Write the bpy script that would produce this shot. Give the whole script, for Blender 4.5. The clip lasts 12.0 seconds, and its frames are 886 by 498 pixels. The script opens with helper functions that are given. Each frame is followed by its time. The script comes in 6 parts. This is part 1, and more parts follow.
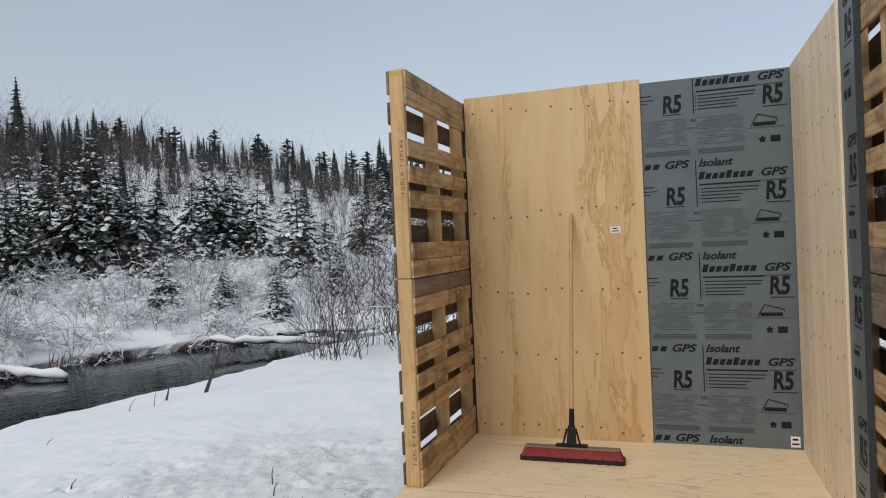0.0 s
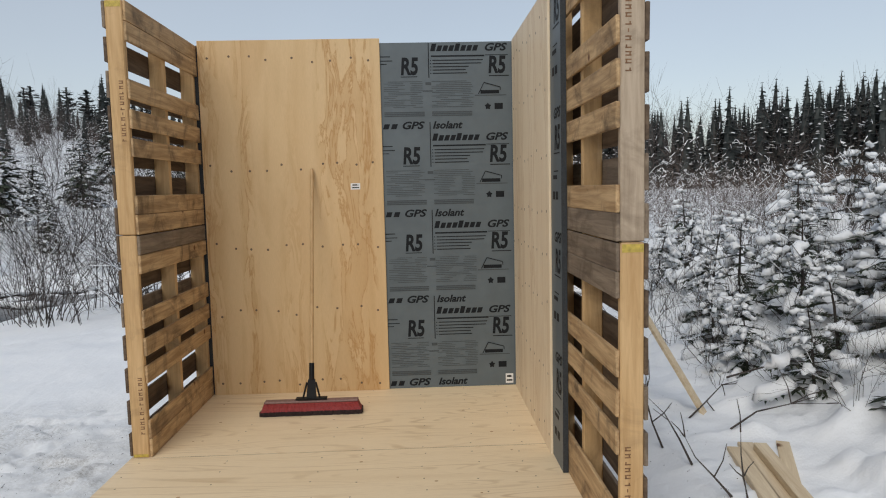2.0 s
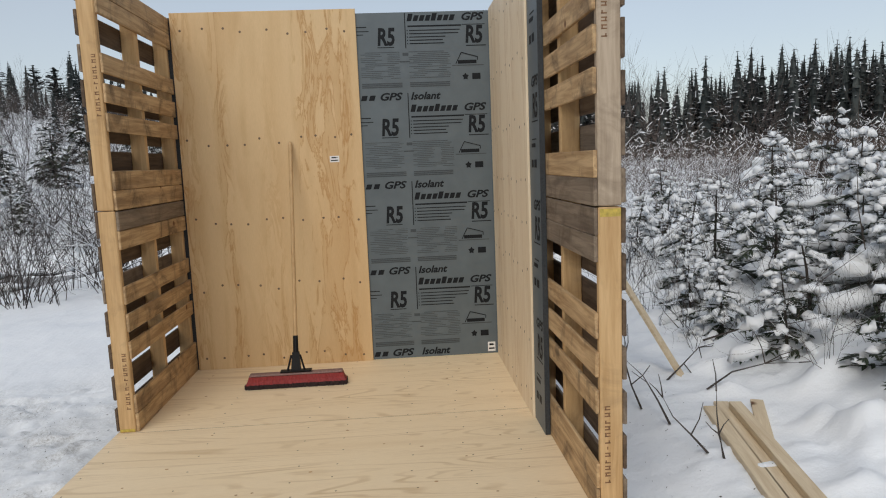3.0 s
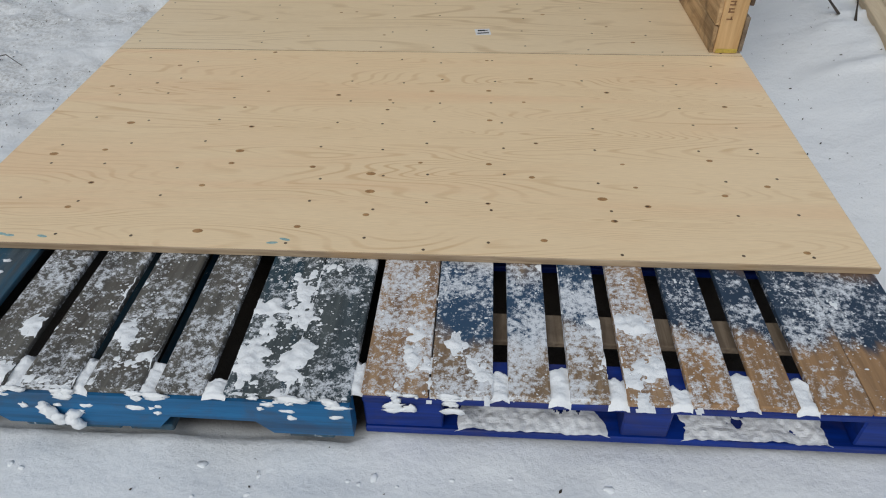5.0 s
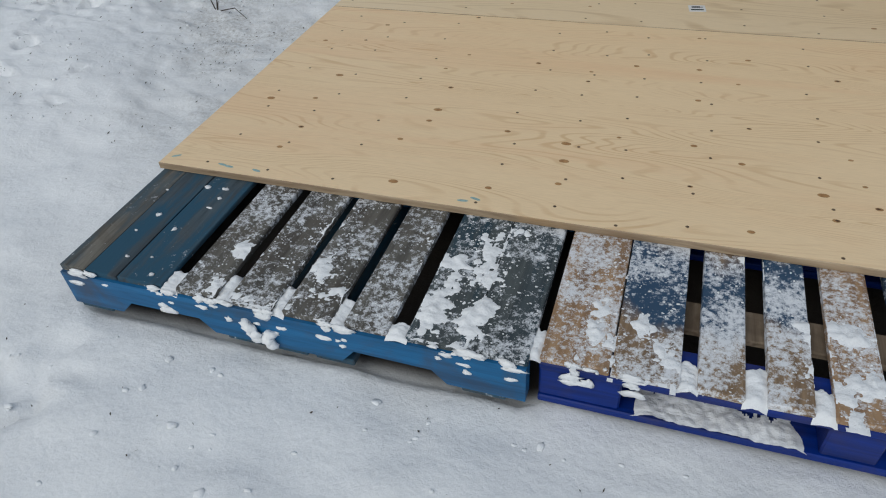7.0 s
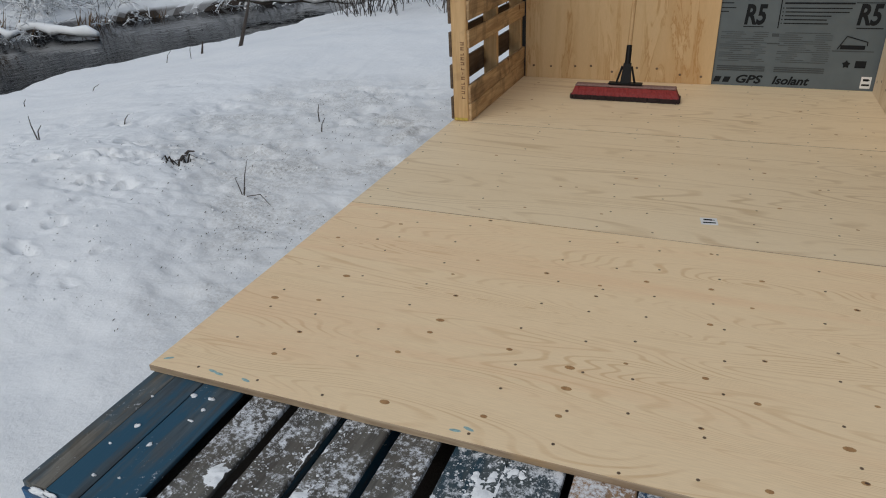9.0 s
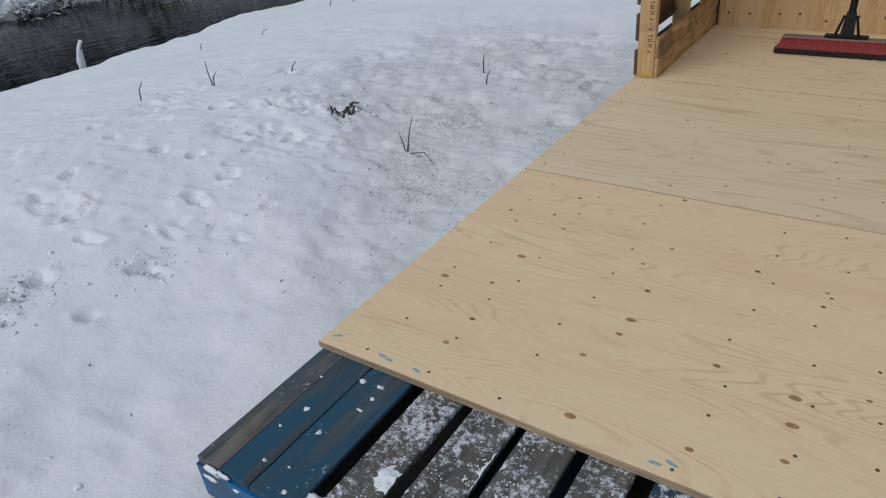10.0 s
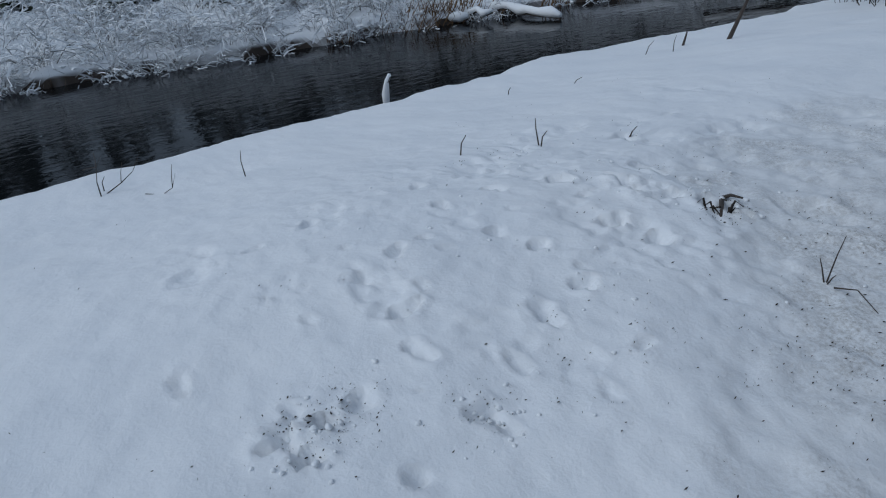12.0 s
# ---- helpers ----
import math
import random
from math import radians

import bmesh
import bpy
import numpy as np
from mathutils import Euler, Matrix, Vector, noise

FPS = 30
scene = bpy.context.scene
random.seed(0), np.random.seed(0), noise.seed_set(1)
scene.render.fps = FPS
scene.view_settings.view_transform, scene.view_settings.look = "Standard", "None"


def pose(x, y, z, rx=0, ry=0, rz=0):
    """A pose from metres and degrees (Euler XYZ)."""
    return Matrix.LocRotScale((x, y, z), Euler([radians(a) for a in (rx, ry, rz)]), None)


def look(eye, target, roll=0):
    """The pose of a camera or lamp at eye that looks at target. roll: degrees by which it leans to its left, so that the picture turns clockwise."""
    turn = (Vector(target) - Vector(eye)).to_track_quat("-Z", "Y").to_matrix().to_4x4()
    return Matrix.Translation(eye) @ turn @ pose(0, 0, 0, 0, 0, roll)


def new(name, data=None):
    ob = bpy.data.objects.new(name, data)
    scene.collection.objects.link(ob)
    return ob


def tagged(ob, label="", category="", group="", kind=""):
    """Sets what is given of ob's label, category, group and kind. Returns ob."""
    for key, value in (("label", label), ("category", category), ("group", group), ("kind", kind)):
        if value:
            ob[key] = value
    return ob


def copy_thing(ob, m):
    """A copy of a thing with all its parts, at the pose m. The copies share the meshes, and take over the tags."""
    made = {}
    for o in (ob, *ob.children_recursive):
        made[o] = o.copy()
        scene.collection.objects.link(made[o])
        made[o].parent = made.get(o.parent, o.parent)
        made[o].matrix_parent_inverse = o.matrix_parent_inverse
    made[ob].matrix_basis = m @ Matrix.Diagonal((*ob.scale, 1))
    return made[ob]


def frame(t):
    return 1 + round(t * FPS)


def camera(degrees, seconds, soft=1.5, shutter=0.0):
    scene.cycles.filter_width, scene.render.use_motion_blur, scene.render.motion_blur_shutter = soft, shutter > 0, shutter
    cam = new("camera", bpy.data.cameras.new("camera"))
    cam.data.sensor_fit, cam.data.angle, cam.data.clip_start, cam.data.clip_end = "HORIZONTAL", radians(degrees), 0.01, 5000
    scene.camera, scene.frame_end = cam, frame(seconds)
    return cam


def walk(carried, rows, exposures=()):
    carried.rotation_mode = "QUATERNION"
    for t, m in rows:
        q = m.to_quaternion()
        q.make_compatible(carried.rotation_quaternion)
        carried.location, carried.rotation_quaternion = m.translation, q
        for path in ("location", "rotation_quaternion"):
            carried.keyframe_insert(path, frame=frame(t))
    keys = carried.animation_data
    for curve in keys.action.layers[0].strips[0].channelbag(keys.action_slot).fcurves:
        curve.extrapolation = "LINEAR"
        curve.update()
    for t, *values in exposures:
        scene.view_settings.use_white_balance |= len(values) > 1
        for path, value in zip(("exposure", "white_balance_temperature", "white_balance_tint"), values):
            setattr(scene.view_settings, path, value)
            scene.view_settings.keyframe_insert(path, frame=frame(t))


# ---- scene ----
cam = camera(66.3, 12.0, soft=1.1)
PATH = [
    (0, (1.553, -1.208, 1.59), (0.906, 0.685, 1.569), -2.5),
    (0.5, (1.428, -1.238, 1.66), (0.718, 0.628, 1.546), -0.9),
    (1, (1.466, -1.278, 1.631), (1.072, 0.679, 1.505), -0.6),
    (1.5, (1.529, -1.243, 1.617), (1.388, 0.746, 1.465), -1.2),
    (2, (1.591, -1.204, 1.594), (1.667, 0.787, 1.416), -1.3),
    (2.5, (1.582, -1.227, 1.588), (1.743, 0.755, 1.382), -0.5),
    (2.7, (1.585, -1.233, 1.58), (1.746, 0.749, 1.365), -1.5),
    (4.3, (1.545, -1.276, 1.429), (1.551, 0.536, 0.582), -1.6),
    (4.5, (1.514, -1.31, 1.363), (1.475, 0.429, 0.376), -1.1),
    (5, (1.469, -1.295, 1.266), (1.357, 0.238, -0.013), -1.0),
    (5.5, (1.48, -1.288, 1.215), (1.169, 0.121, -0.171), -3.4),
    (6, (1.405, -1.292, 1.17), (0.802, -0.011, -0.242), -4.3),
    (6.5, (1.386, -1.324, 1.206), (0.832, 0.012, -0.174), -4.8),
    (6.7, (1.392, -1.316, 1.21), (0.865, 0.061, -0.141), -4.8),
    (8.3, (1.324, -1.33, 1.3), (0.581, 0.169, 0.203), -4.7),
    (8.5, (1.336, -1.293, 1.308), (0.616, 0.227, 0.227), -3.3),
    (9, (1.416, -1.137, 1.315), (0.724, 0.5, 0.398), -2.9),
    (9.5, (1.445, -1.008, 1.342), (0.504, 0.451, 0.35), -9.1),
    (10, (1.184, -0.979, 1.317), (0.165, 0.399, 0.285), -5.8),
    (10.5, (0.883, -0.949, 1.314), (-0.224, 0.366, 0.291), -4.2),
    (11, (0.715, -0.852, 1.311), (-0.575, 0.344, 0.359), -7.2),
    (11.5, (0.524, -0.723, 1.362), (-0.984, 0.24, 0.47), -9.2),
    (12, (0.179, -0.747, 1.314), (-1.328, 0.223, 0.426), -6.3),
]
walk(cam, [(t, look(eye, target, roll)) for t, eye, target, roll in PATH],
     [(0.0, 0.02, 6480, 9), (0.5, -0.14, 6450, 9), (1.0, -0.15, 6450, 9), (1.6, -0.04, 6520, 9), (2.7, 0.0, 6520, 9), (4.5, -0.02, 6400, 9), (5.0, -0.18, 6350, 7), (6.0, -0.16, 6300, 6), (6.5, -0.3, 6300, 6), (6.7, -0.31, 6300, 6), (8.5, -0.24, 6350, 8), (9.0, -0.33, 6320, 8), (9.5, -0.28, 6280, 8), (10.5, -0.45, 5820, 8), (11.0, -0.57, 5680, 8), (11.5, -0.62, 5550, 7), (12.0, -0.67, 5500, 6)])

# ---------------------------------------------------------------- light
world = bpy.data.worlds.new("overcast_sky")
scene.world = world
world.use_nodes = True
wn, wl = world.node_tree.nodes, world.node_tree.links
wn.clear()
w_out = wn.new("ShaderNodeOutputWorld")
w_add = wn.new("ShaderNodeAddShader")
w_sky = wn.new("ShaderNodeTexSky")
w_sky.sky_type = "NISHITA"
w_sky.sun_disc = False
w_sky.sun_elevation, w_sky.sun_rotation = radians(28), radians(200)
w_b1 = wn.new("ShaderNodeBackground")
w_b1.inputs["Strength"].default_value = 0.05
wl.new(w_sky.outputs["Color"], w_b1.inputs["Color"])
# the cloud cover: paler low down, greyer overhead, with faint cloud
w_co = wn.new("ShaderNodeTexCoord")
w_sep = wn.new("ShaderNodeSeparateXYZ")
wl.new(w_co.outputs["Generated"], w_sep.inputs[0])
w_ramp = wn.new("ShaderNodeValToRGB")
w_ramp.color_ramp.elements[0].color = (0.385, 0.398, 0.42, 1)
w_ramp.color_ramp.elements[1].color = (0.295, 0.315, 0.35, 1)
w_ramp.color_ramp.elements[0].position, w_ramp.color_ramp.elements[1].position = 0.0, 0.65
wl.new(w_sep.outputs["Z"], w_ramp.inputs[0])
w_noise = wn.new("ShaderNodeTexNoise")
w_noise.inputs["Scale"].default_value = 2.2
w_noise.inputs["Detail"].default_value = 4
wl.new(w_co.outputs["Generated"], w_noise.inputs["Vector"])
w_mul = wn.new("ShaderNodeMapRange")
w_mul.inputs["To Min"].default_value, w_mul.inputs["To Max"].default_value = 0.88, 1.12
wl.new(w_noise.outputs["Fac"], w_mul.inputs["Value"])
w_b2 = wn.new("ShaderNodeBackground")
wl.new(w_ramp.outputs["Color"], w_b2.inputs["Color"])
wl.new(w_mul.outputs["Result"], w_b2.inputs["Strength"])
wl.new(w_b1.outputs[0], w_add.inputs[0])
wl.new(w_b2.outputs[0], w_add.inputs[1])
wl.new(w_add.outputs[0], w_out.inputs["Surface"])

sun = new("sun", bpy.data.lights.new("sun", "SUN"))
sun.data.energy, sun.data.angle, sun.data.color = 1.3, radians(40), (1.0, 0.95, 0.88)
sun.matrix_world = look((-3, -8, 9), (0, 0, 0))

# ---------------------------------------------------------------- materials


def base_mat(name, rough=0.6, metal=0.0, spec=0.5):
    m = bpy.data.materials.new(name)
    m.use_nodes = True
    n = m.node_tree.nodes
    b = n["Principled BSDF"]
    b.inputs["Roughness"].default_value = rough
    b.inputs["Metallic"].default_value = metal
    b.inputs["Specular IOR Level"].default_value = spec
    return m, n, m.node_tree.links, b


def coords(n, l, scale=(1, 1, 1), vary=True):
    """Object coordinates, stretched; each object takes its own piece of the pattern."""
    tc = n.new("ShaderNodeTexCoord")
    mp = n.new("ShaderNodeMapping")
    mp.inputs["Scale"].default_value = scale
    l.new(tc.outputs["Object"], mp.inputs["Vector"])
    if vary:
        oi = n.new("ShaderNodeObjectInfo")
        mu = n.new("ShaderNodeMath")
        mu.operation = "MULTIPLY"
        mu.inputs[1].default_value = 37.0
        l.new(oi.outputs["Random"], mu.inputs[0])
        l.new(mu.outputs[0], mp.inputs["Location"])
    return mp.outputs["Vector"]


def noise_node(n, l, vec, scale, detail=4.0, rough=0.55, distort=0.0):
    t = n.new("ShaderNodeTexNoise")
    t.inputs["Scale"].default_value, t.inputs["Detail"].default_value = scale, detail
    t.inputs["Roughness"].default_value, t.inputs["Distortion"].default_value = rough, distort
    l.new(vec, t.inputs["Vector"])
    return t.outputs["Fac"]


def ramp(n, l, fac, stops):
    r = n.new("ShaderNodeValToRGB")
    e = r.color_ramp.elements
    e[0].position, e[0].color = stops[0][0], (*stops[0][1], 1)
    e[1].position, e[1].color = stops[-1][0], (*stops[-1][1], 1)
    for p, c in stops[1:-1]:
        x = e.new(p)
        x.color = (*c, 1)
    l.new(fac, r.inputs["Fac"])
    return r.outputs["Color"]


def mix(n, l, fac, a, b, mode="MIX"):
    x = n.new("ShaderNodeMix")
    x.data_type, x.blend_type = "RGBA", mode
    for sock, v in ((x.inputs[0], fac), (x.inputs[6], a), (x.inputs[7], b)):
        if isinstance(v, (int, float)):
            sock.default_value = v
        elif isinstance(v, tuple):
            sock.default_value = (*v, 1)
        else:
            l.new(v, sock)
    return x.outputs[2]


def bump(n, l, b, height, strength=0.3, dist=0.01):
    k = n.new("ShaderNodeBump")
    k.inputs["Strength"].default_value, k.inputs["Distance"].default_value = strength, dist
    l.new(height, k.inputs["Height"])
    l.new(k.outputs["Normal"], b.inputs["Normal"])


W0, W1 = (0, 0, 0), (1, 1, 1)
# the outline of the trodden path beside the floor: x of its edge at y
PATH_EDGE = ((0.1, -0.30), (0.42, -0.48), (0.73, -0.67), (1.01, -0.80), (1.26, -0.95), (1.44, -1.15), (1.56, -1.27), (1.79, -1.54), (1.9, -1.85), (2.5, -2.05))


def wood_mat(name, light, dark, along, rough=0.62, grain=1.0, blotch=0.5, knots=0.0, streak=(0.5, 0.3, 0.12), frost=0.0, worn=None, stain=None, grime=0.0):
    """Sawn or peeled wood with its grain along an axis; worn: a second colour that is left in patches; frost: clinging snow."""
    m, n, l, b = base_mat(name, rough, 0, 0.25)
    st = [14.0, 14.0, 14.0]
    st[along] = 0.9
    v = coords(n, l, tuple(st))
    wide = [5.0, 5.0, 5.0]
    wide[along] = 0.8
    v2 = coords(n, l, tuple(wide))
    v3 = coords(n, l)
    g = noise_node(n, l, v, 3.0, 8, 0.65, 0.6)
    col = ramp(n, l, g, [(0.36, dark), (0.64, light)])
    big = noise_node(n, l, v2, 1.1, 4, 0.5, 1.5)
    mask = ramp(n, l, big, [(0.52, W0), (0.66, W1)])
    ml = n.new("ShaderNodeMath")
    ml.operation = "MULTIPLY"
    ml.inputs[1].default_value = blotch
    l.new(mask, ml.inputs[0])
    col = mix(n, l, ml.outputs[0], col, streak)
    if grime:
        # handling dirt and weather stains in uneven patches
        gm = ramp(n, l, noise_node(n, l, v3, 4.5, 7, 0.68, 0.8), [(0.5, W0), (0.68, W1)])
        mg = n.new("ShaderNodeMath")
        mg.operation = "MULTIPLY"
        mg.inputs[1].default_value = grime
        l.new(gm, mg.inputs[0])
        col = mix(n, l, mg.outputs[0], col, (0.075, 0.05, 0.032))
    if worn:
        p = noise_node(n, l, v2, 1.6, 6, 0.7)
        col = mix(n, l, ramp(n, l, p, [(0.46, W0), (0.56, W1)]), col, worn)
    if stain:
        # paint that soaked in across the boards a little behind their ends
        tc = n.new("ShaderNodeTexCoord")
        sy = n.new("ShaderNodeSeparateXYZ")
        l.new(tc.outputs["Object"], sy.inputs[0])
        wob = n.new("ShaderNodeMath")
        wob.operation = "MULTIPLY_ADD"
        wob.inputs[1].default_value = 0.35
        l.new(noise_node(n, l, v2, 1.3, 5, 0.6), wob.inputs[0])
        l.new(sy.outputs["Y"], wob.inputs[2])
        col = mix(n, l, ramp(n, l, wob.outputs[0], [(0.33, W0), (0.37, W1), (0.56, W1), (0.66, W0)]), col, stain)
    if knots:
        vo = n.new("ShaderNodeTexVoronoi")
        vo.inputs["Scale"].default_value = knots
        l.new(v3, vo.inputs["Vector"])
        col = mix(n, l, ramp(n, l, vo.outputs["Distance"], [(0.035, W1), (0.07, W0)]), col, (0.14, 0.06, 0.025))
    if frost:
        f1 = noise_node(n, l, v3, 6.0, 10, 0.78)
        f2 = noise_node(n, l, v3, 260.0, 4, 0.75)
        acc = f1
        for f, k in ((f2, 0.5), (noise_node(n, l, v3, 75.0, 3, 0.6), 0.6)):
            ad = n.new("ShaderNodeMath")
            ad.operation = "MULTIPLY_ADD"
            ad.inputs[1].default_value = k
            l.new(f, ad.inputs[0])
            l.new(acc, ad.inputs[2])
            acc = ad.outputs[0]
        half = n.new("ShaderNodeMath")
        half.operation = "MULTIPLY"
        half.inputs[1].default_value = 0.5
        l.new(acc, half.inputs[0])
        fm = ramp(n, l, half.outputs[0], [(0.545 - frost, W0), (0.575 - frost, (0.5, 0.5, 0.5)), (0.63 - frost, (0.95, 0.95, 0.95))])
        col = mix(n, l, fm, col, (0.78, 0.8, 0.83))
    l.new(col, b.inputs["Base Color"])
    bump(n, l, b, g, 0.25 * grain, 0.004)
    return m


def ply_mat(name, light, dark, streak, along, blotch=0.5, ring=0.8, run=0.16, lines=26.0, vein=0.0, size=2.6):
    """Peeled softwood veneer: contour-like figure where the knife crossed the rings, flame veins, fine pores."""
    m, n, l, b = base_mat(name, 0.55, 0, 0.25)
    st = [1.0, 1.0, 1.0]
    st[along] = run
    v = coords(n, l, tuple(st), False)
    relief = noise_node(n, l, v, size, 2, 0.45, 0.5)
    sc = n.new("ShaderNodeMath")
    sc.operation = "MULTIPLY"
    sc.inputs[1].default_value = lines * 6.283
    l.new(relief, sc.inputs[0])
    si = n.new("ShaderNodeMath")
    si.operation = "SINE"
    l.new(sc.outputs[0], si.inputs[0])
    soft = noise_node(n, l, v, 9.0, 4, 0.6)
    line = ramp(n, l, si.outputs[0], [(0.35, W0), (0.95, W1)])
    part_of = ramp(n, l, soft, [(0.4, W0), (0.62, W1)])
    mu = n.new("ShaderNodeMath")
    mu.operation = "MULTIPLY"
    l.new(line, mu.inputs[0])
    l.new(part_of, mu.inputs[1])
    mu2 = n.new("ShaderNodeMath")
    mu2.operation = "MULTIPLY"
    mu2.inputs[1].default_value = ring
    l.new(mu.outputs[0], mu2.inputs[0])
    col = mix(n, l, mu2.outputs[0], light, dark)
    big = noise_node(n, l, v, 3.2, 4, 0.55, 0.6)
    ml = n.new("ShaderNodeMath")
    ml.operation = "MULTIPLY"
    ml.inputs[1].default_value = blotch
    l.new(ramp(n, l, big, [(0.46, W0), (0.75, W1)]), ml.inputs[0])
    col = mix(n, l, ml.outputs[0], col, streak)
    if vein:
        # flame veins: ragged outlines in a few columns
        wide = [2.3, 2.3, 2.3]
        wide[along] = 0.03
        cm = noise_node(n, l, coords(n, l, tuple(wide), False), 1.6, 1)
        fl = noise_node(n, l, v, 11.0, 5, 0.62, 1.2)
        edge = ramp(n, l, fl, [(0.47, W0), (0.52, W1), (0.545, (0.35, 0.35, 0.35)), (0.7, (0.25, 0.25, 0.25))])
        me_ = n.new("ShaderNodeMath")
        me_.operation = "MULTIPLY"
        l.new(edge, me_.inputs[0])
        l.new(ramp(n, l, cm, [(0.45, W0), (0.54, W1)]), me_.inputs[1])
        mv = n.new("ShaderNodeMath")
        mv.operation = "MULTIPLY"
        mv.inputs[1].default_value = vein
        l.new(me_.outputs[0], mv.inputs[0])
        col = mix(n, l, mv.outputs[0], col, streak)
    fine = [90.0, 90.0, 90.0]
    fine[along] = 6.0
    pores = noise_node(n, l, coords(n, l, tuple(fine), False), 4.0, 4, 0.6)
    col = mix(n, l, 0.22, col, mix(n, l, 1.0, col, ramp(n, l, pores, [(0.3, (0.6, 0.55, 0.5)), (0.65, W1)]), "MULTIPLY"))
    l.new(col, b.inputs["Base Color"])
    bump(n, l, b, pores, 0.12, 0.002)
    return m


def plain_mat(name, color, rough=0.6, metal=0.0, vary=0.15, scale=30.0, bumpy=0.1, spec=0.5):
    m, n, l, b = base_mat(name, rough, metal, spec)
    v = coords(n, l)
    f = noise_node(n, l, v, scale, 5, 0.6)
    lo = tuple(c * (1 - vary) for c in color)
    hi = tuple(min(1, c * (1 + vary)) for c in color)
    l.new(ramp(n, l, f, [(0.3, lo), (0.7, hi)]), b.inputs["Base Color"])
    bump(n, l, b, f, bumpy, 0.004)
    return m


def snow_mat(name, dirt_and_shade=True):
    m, n, l, b = base_mat(name, 0.75, 0, 0.3)
    v = coords(n, l, vary=False)
    a = noise_node(n, l, v, 1.3, 5, 0.55)
    g = noise_node(n, l, v, 16.0, 9, 0.68)
    col = ramp(n, l, a, [(0.3, (0.865, 0.885, 0.905)), (0.7, (0.93, 0.94, 0.945))])
    if dirt_and_shade:
        # litter trodden into the snow along the path beside the floor
        sp = n.new("ShaderNodeSeparateXYZ")
        l.new(v, sp.inputs[0])

        def band_of(sock, a0, a1):
            mr = n.new("ShaderNodeMapRange")
            mr.interpolation_type = "SMOOTHSTEP"
            mr.inputs["From Min"].default_value, mr.inputs["From Max"].default_value = a0, a1
            l.new(sock, mr.inputs["Value"])
            return mr.outputs["Result"]

        def band(axis_name, a0, a1):
            return band_of(sp.outputs[axis_name], a0, a1)

        def times(p, q):
            mu = n.new("ShaderNodeMath")
            mu.operation = "MULTIPLY"
            for k, w in enumerate((p, q)):
                if isinstance(w, float):
                    mu.inputs[k].default_value = w
                else:
                    l.new(w, mu.inputs[k])
            return mu.outputs[0]

        d1 = noise_node(n, l, v, 1.9, 3, 0.6)
        d2 = noise_node(n, l, v, 55.0, 6, 0.8)
        patch = ramp(n, l, d1, [(0.4, W0), (0.68, W1)])
        grit = ramp(n, l, d2, [(0.42, W0), (0.66, W1)])
        along = n.new("ShaderNodeMapRange")
        along.inputs["From Max"].default_value = 2.5
        l.new(sp.outputs["Y"], along.inputs["Value"])
        edge = ramp(n, l, along.outputs["Result"], [(y / 2.5, ((x + 2.5) / 2.5,) * 3) for y, x in PATH_EDGE])
        off = n.new("ShaderNodeMath")
        off.operation = "MULTIPLY_ADD"
        off.inputs[1].default_value = -2.5
        l.new(edge, off.inputs[0])
        l.new(sp.outputs["X"], off.inputs[2])
        rag = n.new("ShaderNodeMath")
        rag.operation = "MULTIPLY_ADD"
        rag.inputs[1].default_value = 0.5
        l.new(noise_node(n, l, v, 7.0, 5, 0.65), rag.inputs[0])
        l.new(off.outputs[0], rag.inputs[2])
        path = times(band_of(rag.outputs[0], -2.42, -2.05), times(times(band("X", 0.6, -0.1), band("Y", 0.0, 0.7)), band("Y", 4.6, 3.2)))
        yard = times(times(band("X", -1.6, -0.6), band("X", 4.0, 3.2)), band("Y", 0.3, -0.5))
        col = mix(n, l, times(yard, ramp(n, l, d2, [(0.3, (0.0, 0.0, 0.0)), (0.7, (0.28, 0.28, 0.28))])), col, (0.60, 0.615, 0.62))
        dirt_mask = times(times(path, patch), 0.95)
        col = mix(n, l, times(dirt_mask, grit), col, (0.26, 0.23, 0.19))
        col = mix(n, l, times(path, 0.14), col, (0.50, 0.50, 0.475))
        # the shade under the floor is painted near black into the snow colour
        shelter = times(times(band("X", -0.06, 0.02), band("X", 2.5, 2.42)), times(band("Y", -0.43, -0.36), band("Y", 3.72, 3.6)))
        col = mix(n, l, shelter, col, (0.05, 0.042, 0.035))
    if dirt_and_shade:
        # no snow holds on the cut banks
        ge = n.new("ShaderNodeNewGeometry")
        sn_ = n.new("ShaderNodeSeparateXYZ")
        l.new(ge.outputs["True Normal"], sn_.inputs[0])
        col = mix(n, l, times(ramp(n, l, sn_.outputs["Z"], [(0.45, W1), (0.7, W0)]), band("Z", -0.48, -0.58)), col, (0.055, 0.042, 0.033))
    l.new(col, b.inputs["Base Color"])
    bump(n, l, b, g, 0.5, 0.022)
    return m


def leaf_mat(name, lo, hi, rough=0.7):
    m, n, l, b = base_mat(name, rough, 0, 0.2)
    ge = n.new("ShaderNodeNewGeometry")
    l.new(ramp(n, l, ge.outputs["Random Per Island"], [(0.0, lo), (1.0, hi)]), b.inputs["Base Color"])
    return m


